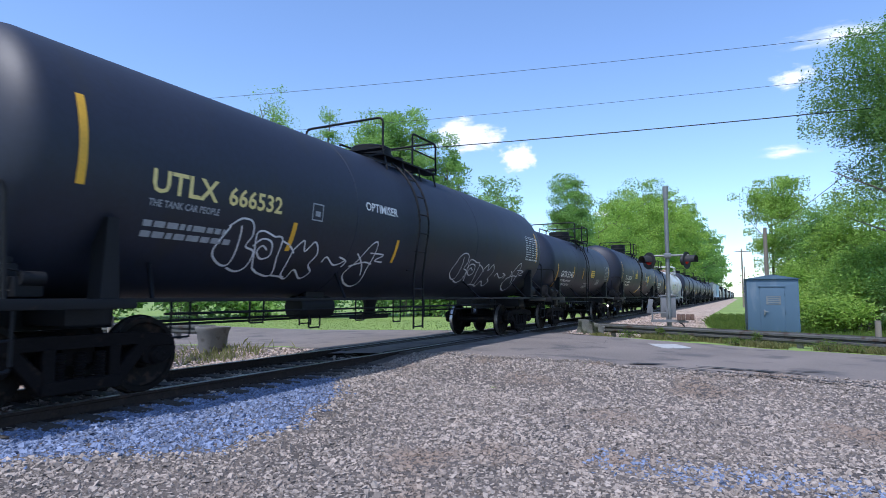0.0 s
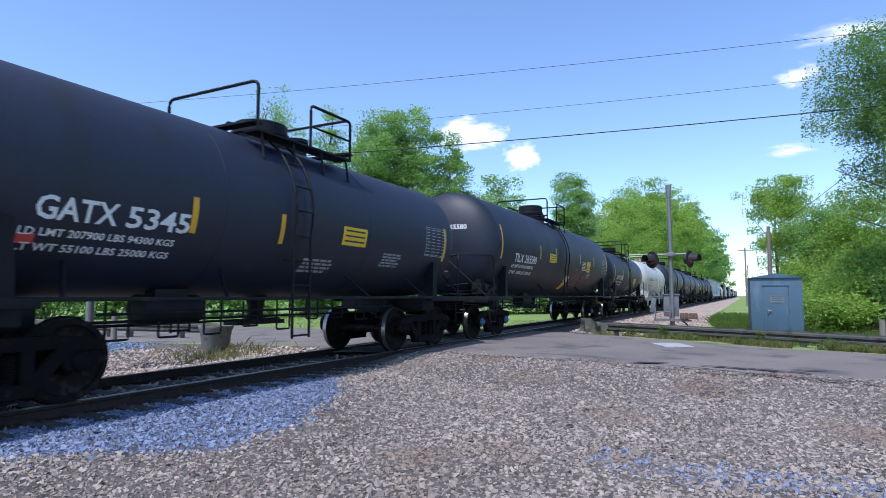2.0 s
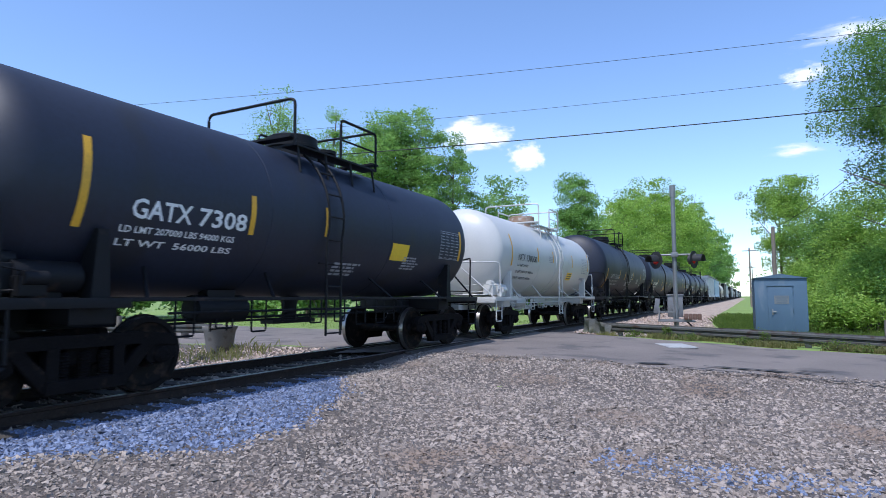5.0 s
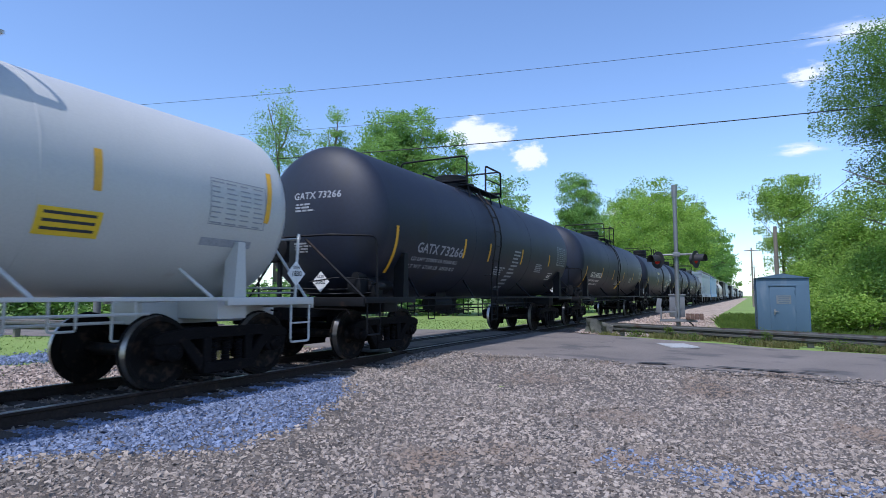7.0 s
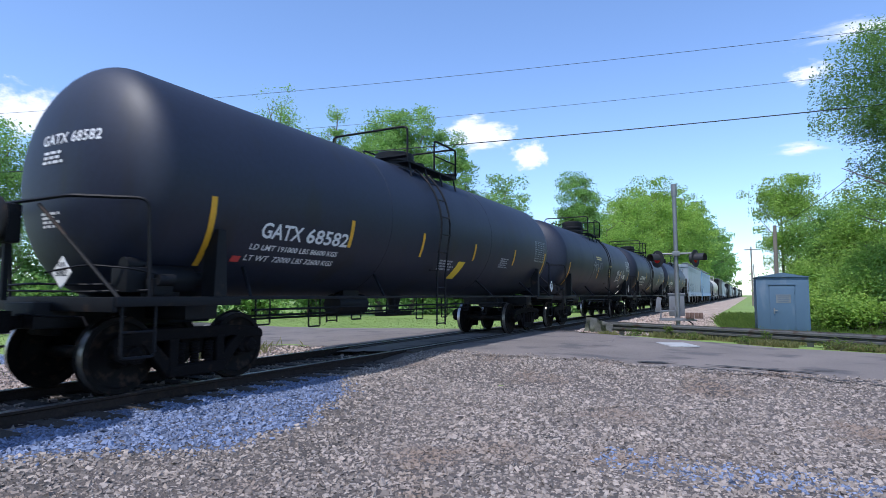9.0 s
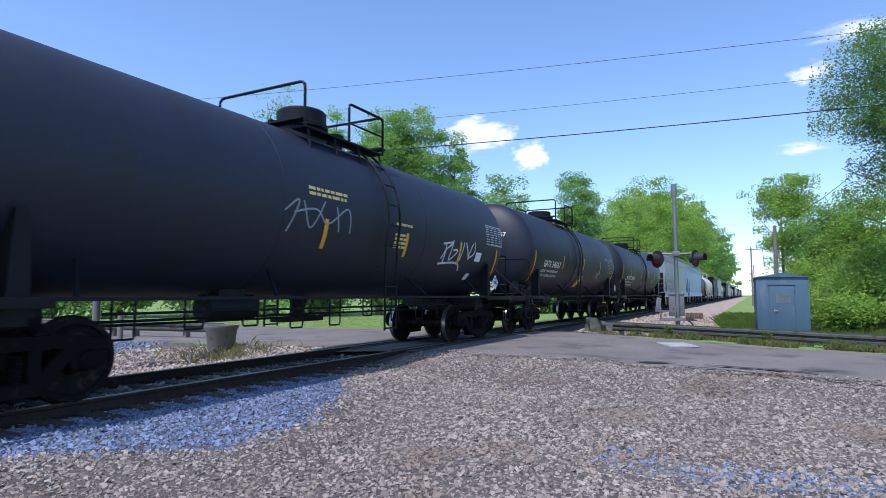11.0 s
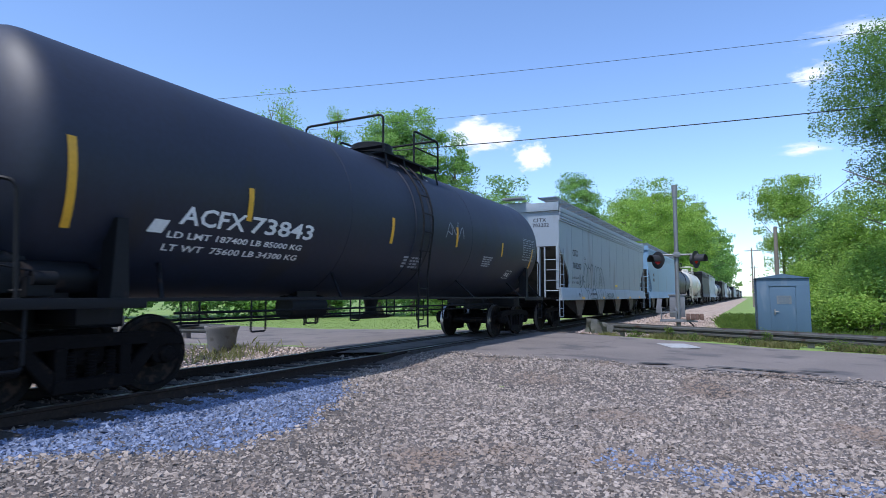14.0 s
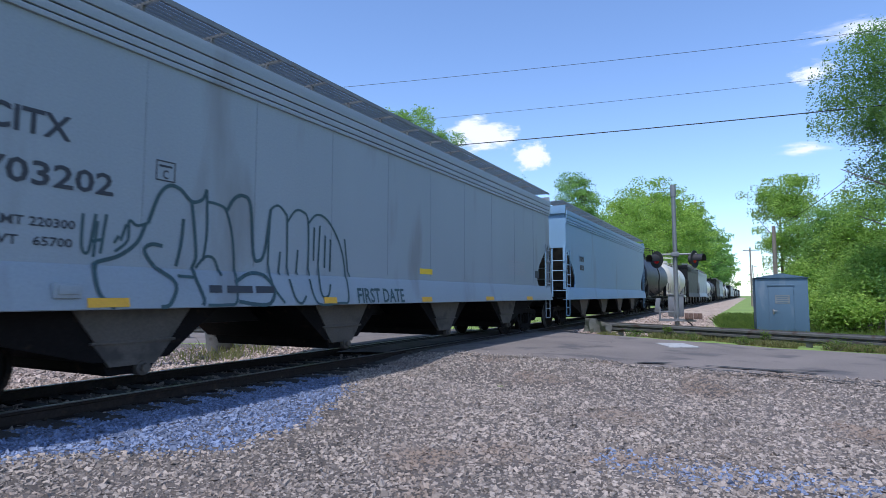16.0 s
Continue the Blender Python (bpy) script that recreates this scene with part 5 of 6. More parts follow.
def rail_mesh(y0, y1):
    bm = bmesh.new()
    prof = [(-.07, -.17), (.07, -.17), (.07, -.155), (.012, -.135), (.010, -.05), (.036, -.036), (.037, -.008), (.028, 0), (-.028, 0), (-.037, -.008), (-.036, -.036), (-.010, -.05), (-.012, -.135), (-.07, -.155)]
    a = [bm.verts.new((x, y0, z)) for x, z in prof]
    b = [bm.verts.new((x, y1, z)) for x, z in prof]
    n = len(prof)
    for k in range(n):
        bm.faces.new((a[k], b[k], b[(k + 1) % n], a[(k + 1) % n]))
    bm.faces.new(a)
    bm.faces.new(b[::-1])
    me = to_mesh("rail", bm, RAILSIDE, 30)
    me.materials.append(RAILTOP)
    for p in me.polygons:
        if p.center.z > -.006:
            p.material_index = 1
    return me


track = thing("track", "rusty steel rails on wooden ties in ballast", "railway track", pose(TRACK_X, 0, 0), kind="structure")
RAIL = rail_mesh(-60, 700)
for s in (1, -1):
    part("rail", RAIL, None, track, at=pose(s * .7525, 0, 0))
bm = bmesh.new()
bm_box(bm, (0, 0, -.22), (2.6, .23, .17), bevel=.012)
TIE_MESH = to_mesh("tie", bm, TIE)
bm = bmesh.new()
bm_box(bm, (0, 0, -.172), (.34, .19, .02), bevel=.005)
for dx in (-.1, .1):
    bm_cyl(bm, (dx, .05, -.17), (dx, .05, -.13), .014, seg=6)
    bm_box(bm, (dx * .85, .05, -.128), (.04, .03, .016))
PLATE_MESH = to_mesh("tie_plate", bm, RAILSIDE)
y = -8.0
while y < 40:
    if not 10.9 < y < 19.0:
        part("tie", TIE_MESH, None, track, at=pose(random.uniform(-.05, .05), y, 0, 0, 0, random.uniform(-1, 1)))
        for s in (1, -1):
            part("tie_plate", PLATE_MESH, None, track, at=pose(s * .7525, y, 0))
    y += .5
bm = bmesh.new()
for x in (-.95, -.56, .56, .95):
    bm_box(bm, (x, 14.9, -.045), (.16, 8.4, .07), bevel=.02)
part("crossing_panel", bm, TIE, track, "dark timber flangeway strips")


# ---- loose stone ----
def stones(name, n, where, size, material, label, seed, lift=None):
    """n small angular stones as one object."""
    r = np.random.RandomState(seed)
    base = np.array([(x, y, z) for x in (-.72, .72) for y in (-.72, .72) for z in (-.5, .5)], float)
    tri = np.array([(0, 1, 3), (0, 3, 2), (4, 6, 7), (4, 7, 5), (0, 4, 5), (0, 5, 1), (2, 3, 7), (2, 7, 6), (0, 2, 6), (0, 6, 4), (1, 5, 7), (1, 7, 3)])
    pts = []
    while len(pts) < n:
        x, y = where(r)
        if x is not None:
            pts.append((x, y, (lift or ground_height)(x, y)))
    P = np.array(pts)
    s = r.uniform(size[0], size[1], n) * (1 + .6 * (r.rand(n) ** 6))
    V = base[None] * r.uniform(.35, 1.3, (n, 8, 3)) * r.uniform(.75, 1.3, (n, 1, 3)) * np.array([1.12, 1, .72])
    V *= s[:, None, None]
    q = r.normal(size=(n, 4)) * np.array([1, .32, .32, 1])
    q /= np.linalg.norm(q, axis=1)[:, None]
    w, a, b, c = q.T
    M = np.stack([np.stack([1 - 2 * (b * b + c * c), 2 * (a * b - w * c), 2 * (a * c + w * b)], -1), np.stack([2 * (a * b + w * c), 1 - 2 * (a * a + c * c), 2 * (b * c - w * a)], -1), np.stack([2 * (a * c - w * b), 2 * (b * c + w * a), 1 - 2 * (a * a + b * b)], -1)], 1)
    V = np.einsum('nij,nkj->nki', M, V) + P[:, None, :] + np.array([0, 0, .32])[None, None] * s[:, None, None]
    F = tri[None] + (np.arange(n) * 8)[:, None, None]
    me = bpy.data.meshes.new(name)
    me.vertices.add(n * 8)
    me.vertices.foreach_set("co", V.astype(np.float32).ravel())
    me.loops.add(n * 36)
    me.loops.foreach_set("vertex_index", F.astype(np.int32).ravel())
    me.polygons.add(n * 12)
    me.polygons.foreach_set("loop_start", np.arange(0, n * 36, 3, dtype=np.int32))
    me.polygons.foreach_set("use_smooth", np.zeros(len(me.polygons), dtype=bool))
    me.update(calc_edges=True)
    me.validate()
    me.materials.append(material)
    return tagged(new(name, me), label, "gravel", kind="stuff")


def in_blue(x, y):
    edge = np.interp(y, (1.5, 2.76, 3.5, 4.2, 5.0, 6.0, 7.0, 7.6), (-6.4, -5.6, -4.95, -4.6, -4.65, -4.95, -5.4, -6.0))
    return x < edge + .1 + .06 * math.sin(y * 5.1) and .5 < y < 7.7


def near_field(r):
    y = 1.2 + 10.2 * r.rand() ** 1.15
    x = -6.3 + 9.6 * r.rand()
    if x < -.95 * y - 4.2 or x > .30 * y + 1.2 or y > road_near(x) - .02 + .1 * r.randn() or in_blue(x, y):
        return None, None
    return x, y


def blue_field(r):
    x, y = -6.45 + 2.1 * r.rand(), -.5 + 8.4 * r.rand()
    return (x, y) if in_blue(x + .1 * r.randn(), y + .1 * r.randn()) else (None, None)


def second_blue(r):
    x, y = -1.35 + 3.0 * r.rand(), 5.0 + 1.6 * r.rand()
    d = (y - 5.72 - .1 * math.sin(x * 3)) / .3
    return (x, y) if abs(d) < 1 + .4 * r.randn() else (None, None)


def bed_field(r):
    return TRACK_X - 1.5 + 3.0 * r.rand(), 1 + 10.0 * r.rand()


def far_field(r):
    x, y = -15.0 + 6.5 * r.rand(), 2 + 9.0 * r.rand()
    return (x, y) if y < 10.8 - .1 * (x + 9) ** 2 * .2 else (None, None)


stones("gravel", 82000, near_field, (.0115, .028), STONE, "grey and brown crushed stone on the apron", 1)
stones("blue_gravel", 15500, blue_field, (.013, .027), BLUESTONE, "blue-grey ballast stones beside the rail", 2)
stones("blue_gravel_strip", 1300, second_blue, (.012, .026), BLUESTONE, "thin scatter of blue-grey stones", 3)
stones("ballast_stones", 5000, bed_field, (.018, .036), STONE, "grey ballast stones between the ties", 4, lambda x, y: -.165 - .02 * abs(x - TRACK_X))


def bank_field(r):
    y = 20.8 + 26 * r.rand() ** 1.4
    x = -5.6 + (3.6 + 1.4 * max(0, 1 - (y - 20.6) / 16)) * r.rand()
    return x, y


def edge_field(r):
    x = -5.8 + 11 * r.rand()
    return x, road_near(x) + abs(r.randn()) * .22 - .05


stones("bank_stones", 5000, bank_field, (.03, .065), PINKSTONE, "pale ballast stones on the bank", 6, lambda x, y: -.15 - .055 * (x + 5.4))
stones("road_grit", 1500, edge_field, (.008, .022), STONE, "loose stones strewn along the road edge", 7, lambda x, y: road_height(x, y))
def far_blue(r):
    x, y = -19.5 + 5.0 * r.rand(), 4.5 + 6.5 * r.rand()
    return (x, y) if abs(x + 16.9 - .25 * (y - 8)) < 1.3 + .4 * r.randn() else (None, None)


stones("far_blue_gravel", 5000, far_blue, (.02, .045), BLUESTONE, "blue-grey gravel patch across the track", 8)
stones("far_ballast_stones", 9000, far_field, (.02, .045), PINKSTONE, "pinkish ballast stones behind the track", 5)


# ---- crossing signal, cabinet, guard rail ----
def crossing_signal(x, y, turn=8, boards=False):
    z0 = ground_height(x, y)
    sig = thing("crossing_signal", "grey crossing signal mast with two unlit red lights", "crossing signal", pose(x, y, z0, 0, 0, turn))
    bm = bmesh.new()
    bm_cyl(bm, (0, 0, -.1), (0, 0, 5.35), .075, .07, seg=16)
    bm_cyl(bm, (0, 0, 5.0), (0, 0, 5.42), .095, seg=16)
    part("mast", bm, GALV, sig)
    bm = bmesh.new()
    bm_box(bm, (0, 0, .05), (.42, .42, .2), bevel=.03)
    part("base", bm, GALV, sig)
    bm = bmesh.new()
    bm_tube(bm, [(-.68, -.05, 2.98), (.68, -.05, 2.98)], .035, 8)
    bm_box(bm, (0, -.05, 2.98), (.24, .2, .16), bevel=.02)
    part("cross_arm", bm, GALV, sig)
    for s in (1, -1):
        bm = bmesh.new()
        bm_lathe(bm, [(-.02, .30), (.0, .30), (.012, .02)], 28, 'Y', (0, 0, 0))
        lamp = part("light", bm, SIGBLACK, sig, "black round signal light with hood", at=pose(s * .6, -.12, 2.8, 0, 0, 62 if s > 0 else -48))
        bm = bmesh.new()
        bm_lathe(bm, [(-.14, .12), (-.12, .16), (0, .17)], 20, 'Y', (0, .14, 0))
        part("housing", bm, SIGBLACK, lamp)
        bm = bmesh.new()
        bm_lathe(bm, [(-.05, .02), (-.045, .09), (-.02, .14), (-.0, .15)], 20, 'Y', (0, -.02, 0))
        part("lens", bm, LENS, lamp, "unlit red glass lens")
        bm = bmesh.new()
        for k in range(14):
            a0, a1 = radians(-20 + k * 220 / 14), radians(-20 + (k + 1) * 220 / 14)
            q = [bm.verts.new((r * math.cos(a), yy, r * math.sin(a))) for a, yy, r in ((a0, -.02, .17), (a1, -.02, .17), (a1, -.34, .165), (a0, -.34, .165), (a0, -.02, .178), (a1, -.02, .178), (a1, -.34, .173), (a0, -.34, .173))]
            bm.faces.new((q[0], q[1], q[2], q[3]))
            bm.faces.new((q[7], q[6], q[5], q[4]))
            bm.faces.new((q[3], q[2], q[6], q[7]))
        bmesh.ops.remove_doubles(bm, verts=bm.verts, dist=.0005)
        part("hood", bm, SIGBLACK, lamp)
    if boards:
        for a in (45, -45):
            bm = bmesh.new()
            bm_box(bm, (0, -.1 - .001 * a, 4.45), (1.22, .012, .23), pose(0, 0, 0, 0, a, 0).to_3x3().to_4x4(), bevel=.003)
            part("crossbuck_board", bm, ALU, sig, "white crossbuck board")
        return
    # the gate mechanism and its frame at the foot
    bm = bmesh.new()
    bm_box(bm, (-.02, .2, 1.2), (.5, .36, .74), bevel=.03)
    bm_box(bm, (-.02, .2, 1.59), (.56, .42, .05), bevel=.012)
    bm_cyl(bm, (-.02, .02, 1.18), (-.02, -.02, 1.18), .13, seg=16)
    part("gate_mechanism", bm, ALU, sig, "grey gate mechanism case")
    bm = bmesh.new()
    bm_box(bm, (-.62, -.05, 1.22), (.16, .04, .5), pose(0, 0, 0, 0, 8, 0).to_3x3().to_4x4(), bevel=.012)
    part("gate_arm_stub", bm, ALU, sig)
    for k in range(4):
        bm = bmesh.new()
        bm_box(bm, (.3 + k * .14, -.22, .86), (.12, .22, .2), bevel=.015)
        part("counterweight", bm, COUNTER, sig, "brown iron counterweight")
    bm = bmesh.new()
    bm_box(bm, (-.05, -.2, .74), (1.1, .05, .06), bevel=.01)
    bm_box(bm, (-.3, -.2, 1.0), (.5, .05, .05), bevel=.01)
    for x0 in (-.55, -.08):
        bm_box(bm, (x0, -.2, .95), (.05, .05, .44), bevel=.01)
    bm_box(bm, (0, -.06, .70), (1.2, .34, .05), bevel=.01)
    part("guard_frame", bm, ALU, sig)
    bm = bmesh.new()
    bm_tube(bm, rounded([(.3, .0, .7), (.5, -.05, .55), (.42, -.05, .25), (.3, -.05, 0.0)], .15, 4), .025)
    part("conduit", bm, RUBBER, sig)


crossing_signal(-2.25, 21.6)
crossing_signal(-11.8, 7.25, 195, True)


def signal_cabinet(x, y):
    z0 = ground_height(x, y)
    cab = thing("signal_cabinet", "blue-grey metal signal cabinet with a low pitched roof", "cabinet", pose(x, y, z0, 0, 0, 3))
    w, d, h = 1.66, 1.5, 2.14
    bm = bmesh.new()
    bm_box(bm, (0, 0, h / 2 + .06), (w, d, h), bevel=.015)
    part("body", bm, BOXPAINT, cab)
    bm = bmesh.new()
    v = [bm.verts.new(p) for p in ((-w / 2 - .06, -d / 2 - .06, h + .06), (w / 2 + .06, -d / 2 - .06, h + .06), (w / 2 + .06, d / 2 + .06, h + .06), (-w / 2 - .06, d / 2 + .06, h + .06), (0, -d / 2 - .06, h + .22), (0, d / 2 + .06, h + .22))]
    for f in ((0, 1, 4), (1, 2, 5, 4), (2, 3, 5), (3, 0, 4, 5), (3, 2, 1, 0)):
        bm.faces.new([v[k] for k in f])
    part("roof", bm, BOXPAINT, cab)
    bm = bmesh.new()
    bm_box(bm, (0, 0, .03), (w + .1, d + .1, .14), bevel=.02)
    part("plinth", bm, CONCRETE, cab)
    bm = bmesh.new()
    bm_box(bm, (-.02, -d / 2 - .012, 1.02), (.78, .03, 1.72), bevel=.008)
    bm_box(bm, (-.02, -d / 2 - .02, 1.93), (.86, .05, .05), bevel=.008)
    door = part("door", bm, BOXPAINT, cab)
    bm = bmesh.new()
    bm_box(bm, (-.28, -d / 2 - .05, .98), (.05, .05, .2), bevel=.01)
    bm_tube(bm, [(-.28, -d / 2 - .07, 1.0), (-.16, -d / 2 - .07, 1.0)], .014)
    part("handle", bm, GALV, door)
    for z in (.4, 1.05, 1.7):
        bm = bmesh.new()
        bm_cyl(bm, (.38, -d / 2 - .03, z - .07), (.38, -d / 2 - .03, z + .07), .016, seg=8)
        part("hinge", bm, BOXPAINT, door)
    bm = bmesh.new()
    bm_box(bm, (.02, -d / 2 - .03, 1.42), (.46, .01, .3))
    part("sign", bm, GALV, cab, "faded pale notice")
    bm = bmesh.new()
    for k in range(4):
        bm_box(bm, (.02, -d / 2 - .037, 1.52 - k * .07), (.38 - .06 * (k % 2), .004, .026))
    tagged(part("notice_text", bm, BOXPAINT, cab), kind="stuff")
    bm = bmesh.new()
    for k in range(6):
        bm_box(bm, (-w / 2 - .01, 0, .5 + k * .05), (.02, .5, .02))
    part("vent", bm, BOXPAINT, cab)


signal_cabinet(.97, 25.1)


def guard_rail(points, label, height=.36, post_drop=.4):
    g = thing("guard_rail", label, "guard rail")
    prof = [(-.04, -.15), (-.04, -.12), (.03, -.09), (.03, -.04), (-.04, -.01), (-.04, .01), (.03, .04), (.03, .09), (-.04, .12), (-.04, .15)]
    bm = bmesh.new()
    rings = []
    for i, p in enumerate(points):
        p = Vector(p)
        d = (Vector(points[min(i + 1, len(points) - 1)]) - Vector(points[max(i - 1, 0)])).normalized()
        side = d.cross(Vector((0, 0, 1))).normalized()
        rings.append([bm.verts.new(p + side * (a + o) + Vector((0, 0, b))) for o in (0, -.008) for a, b in prof])
    n = len(prof)
    for a, b in zip(rings, rings[1:]):
        for k in range(n - 1):
            bm.faces.new((a[k], b[k], b[k + 1], a[k + 1]))
            bm.faces.new((a[n + k], a[n + k + 1], b[n + k + 1], b[n + k]))
        bm.faces.new((a[n - 1], b[n - 1], b[2 * n - 1], a[2 * n - 1]))
        bm.faces.new((a[0], a[n], b[n], b[0]))
    part("beam", bm, GUARDSTEEL, g, "weathered corrugated steel beam")
    for a, b in zip(points, points[1:]):
        a, b = Vector(a), Vector(b)
        k = 0
        while k * 1.9 < (b - a).length:
            p = a + (b - a).normalized() * (k * 1.9 + .3)
            bm = bmesh.new()
            bm_box(bm, (0, 0, -.15), (.15, .18, .75), bevel=.015)
            q = (b - a).cross(Vector((0, 0, 1))).normalized() * -.16
            part("post", bm, POLEWOOD, g, at=pose(p.x + q.x, p.y + q.y, p.z - .12))
            k += 1
    return g


guard_rail([(-4.75, 20.3, .10), (-4.2, 20.1, .12), (-2.0, 19.35, .1), (1.0, 18.2, .07), (3.2, 17.3, .045), (7.0, 15.8, .02), (12, 13.8, 0)], "weathered steel guard rail on short posts beside the road")
bm = bmesh.new()
crumple = [[bm.verts.new((u * .13, -.05 * v + .09 * math.sin(u * 1.7 + v * 1.3), (.17 - .012 * u) * v + .025 * math.cos(u * 2.3 + v))) for v in (-1, -.5, -.1, .3, .7, 1)] for u in range(-3, 5)]
for a, b in zip(crumple, crumple[1:]):
    for k in range(5):
        bm.faces.new((a[k], b[k], b[k + 1], a[k + 1]))
bmesh.ops.solidify(bm, geom=bm.faces[:], thickness=.01)
bmesh.ops.scale(bm, vec=(1.15, 1.3, 1.35), verts=bm.verts[:])
solid("bent_rail_end", bm, CONCRETESTEEL, "crumpled pale steel end plate of the guard rail", "guard rail", pose(-4.72, 20.12, .13, 0, 8, -16), smooth=25)
guard_rail([(-26, 9.5, .2), (-18, 12.0, .18), (-14.5, 12.9, .15)], "weathered steel guard rail across the track")


# the concrete pot across the track
bm = bmesh.new()
bm_lathe(bm, [(-.05, .28), (.0, .30), (.5, .38), (.56, .42), (.62, .42), (.62, .36), (.3, .3), (.28, .02)], 24, 'Z')
solid("concrete_pot", bm, CONCRETE, "weathered round concrete planter tub across the track", "planter", pose(-11.75, 10.4, ground_height(-11.75, 10.4)))

# far roadside posts
for x, y, h in ((-17.0, 11.2, .75), (3.55, 21.2, .85), (-20.5, 9.3, .7)):
    bm = bmesh.new()
    bm_cyl(bm, (0, 0, -.2), (0, 0, h), .09, .08, seg=10)
    solid("wooden_post", bm, POLEWOOD, "short weathered wooden post", "post", pose(x, y, ground_height(x, y)), group="short posts")


# ---- overhead cables and poles ----
def cable(a, b, sag, r, label):
    a, b = Vector(a), Vector(b)
    bm = bmesh.new()
    pts = []
    for k in range(41):
        t = k / 40
        p = a.lerp(b, t)
        p.z -= sag * 4 * t * (1 - t)
        pts.append(p)
    bm_tube(bm, pts, r, 5)
    solid("overhead_cable", bm, CABLE, label, "cable", group="overhead cables")


cable((-60, 3.9, 10.5), (42, 27.6, 10.4), 2.4, .007, "thin overhead power cable across the road")
cable((-60, 10.5, 10.6), (44, 28.9, 10.3), 2.5, .007, "thin overhead power cable across the road")
cable((-60, 15.1, 9.8), (42, 32.5, 10.0), 1.9, .022, "thick black overhead cable across the road")


def utility_pole(x, y, h, arm=True):
    z = ground_height(x, y)
    p = thing("utility_pole", "weathered wooden utility pole", "utility pole", pose(x, y, z), group="utility poles")
    bm = bmesh.new()
    bm_cyl(bm, (0, 0, -.3), (0, 0, h), .13, .095, seg=12)
    part("pole", bm, POLEWOOD, p)
    if arm:
        bm = bmesh.new()
        bm_box(bm, (0, 0, h - .4), (1.8, .1, .12), bevel=.01)
        part("cross_arm", bm, POLEWOOD, p)


utility_pole(1.3, 37.0, 5.4, False)
cable((1.3, 37.0, 4.9), (6.4, 27.0, 8.6), .5, .014, "thin cable running down to a pole")
utility_pole(.25, 95, 8.5)
utility_pole(.8, 150, 8.5)
utility_pole(-60, 9.8, 11.0)


# ---- trees ----
def leaf_mesh(name, centres, sizes, material, r):
    """Many small pointed leaves, each two triangles with a fold."""
    n = len(centres)
    u = r.normal(size=(n, 3)) * np.array([1, 1, .55])
    u /= np.linalg.norm(u, axis=1)[:, None]
    v = r.normal(size=(n, 3)) * np.array([1, 1, .55])
    v -= u * np.sum(u * v, 1)[:, None]
    v /= np.linalg.norm(v, axis=1)[:, None]
    w = np.cross(u, v)
    s = sizes[:, None]
    V = np.stack([centres - u * s, centres + v * s * .55 + w * s * .15, centres + u * s, centres - v * s * .55 + w * s * .15], 1)
    F = (np.arange(n) * 4)[:, None] + np.array([0, 1, 2, 0, 2, 3])[None]
    me = bpy.data.meshes.new(name)
    me.vertices.add(n * 4)
    me.vertices.foreach_set("co", V.astype(np.float32).ravel())
    me.loops.add(n * 6)
    me.loops.foreach_set("vertex_index", F.astype(np.int32).ravel())
    me.polygons.add(n * 2)
    me.polygons.foreach_set("loop_start", np.arange(0, n * 6, 3, dtype=np.int32))
    me.polygons.foreach_set("use_smooth", np.zeros(len(me.polygons), dtype=bool))
    me.update(calc_edges=True)
    me.validate()
    me.materials.append(material)
    return me


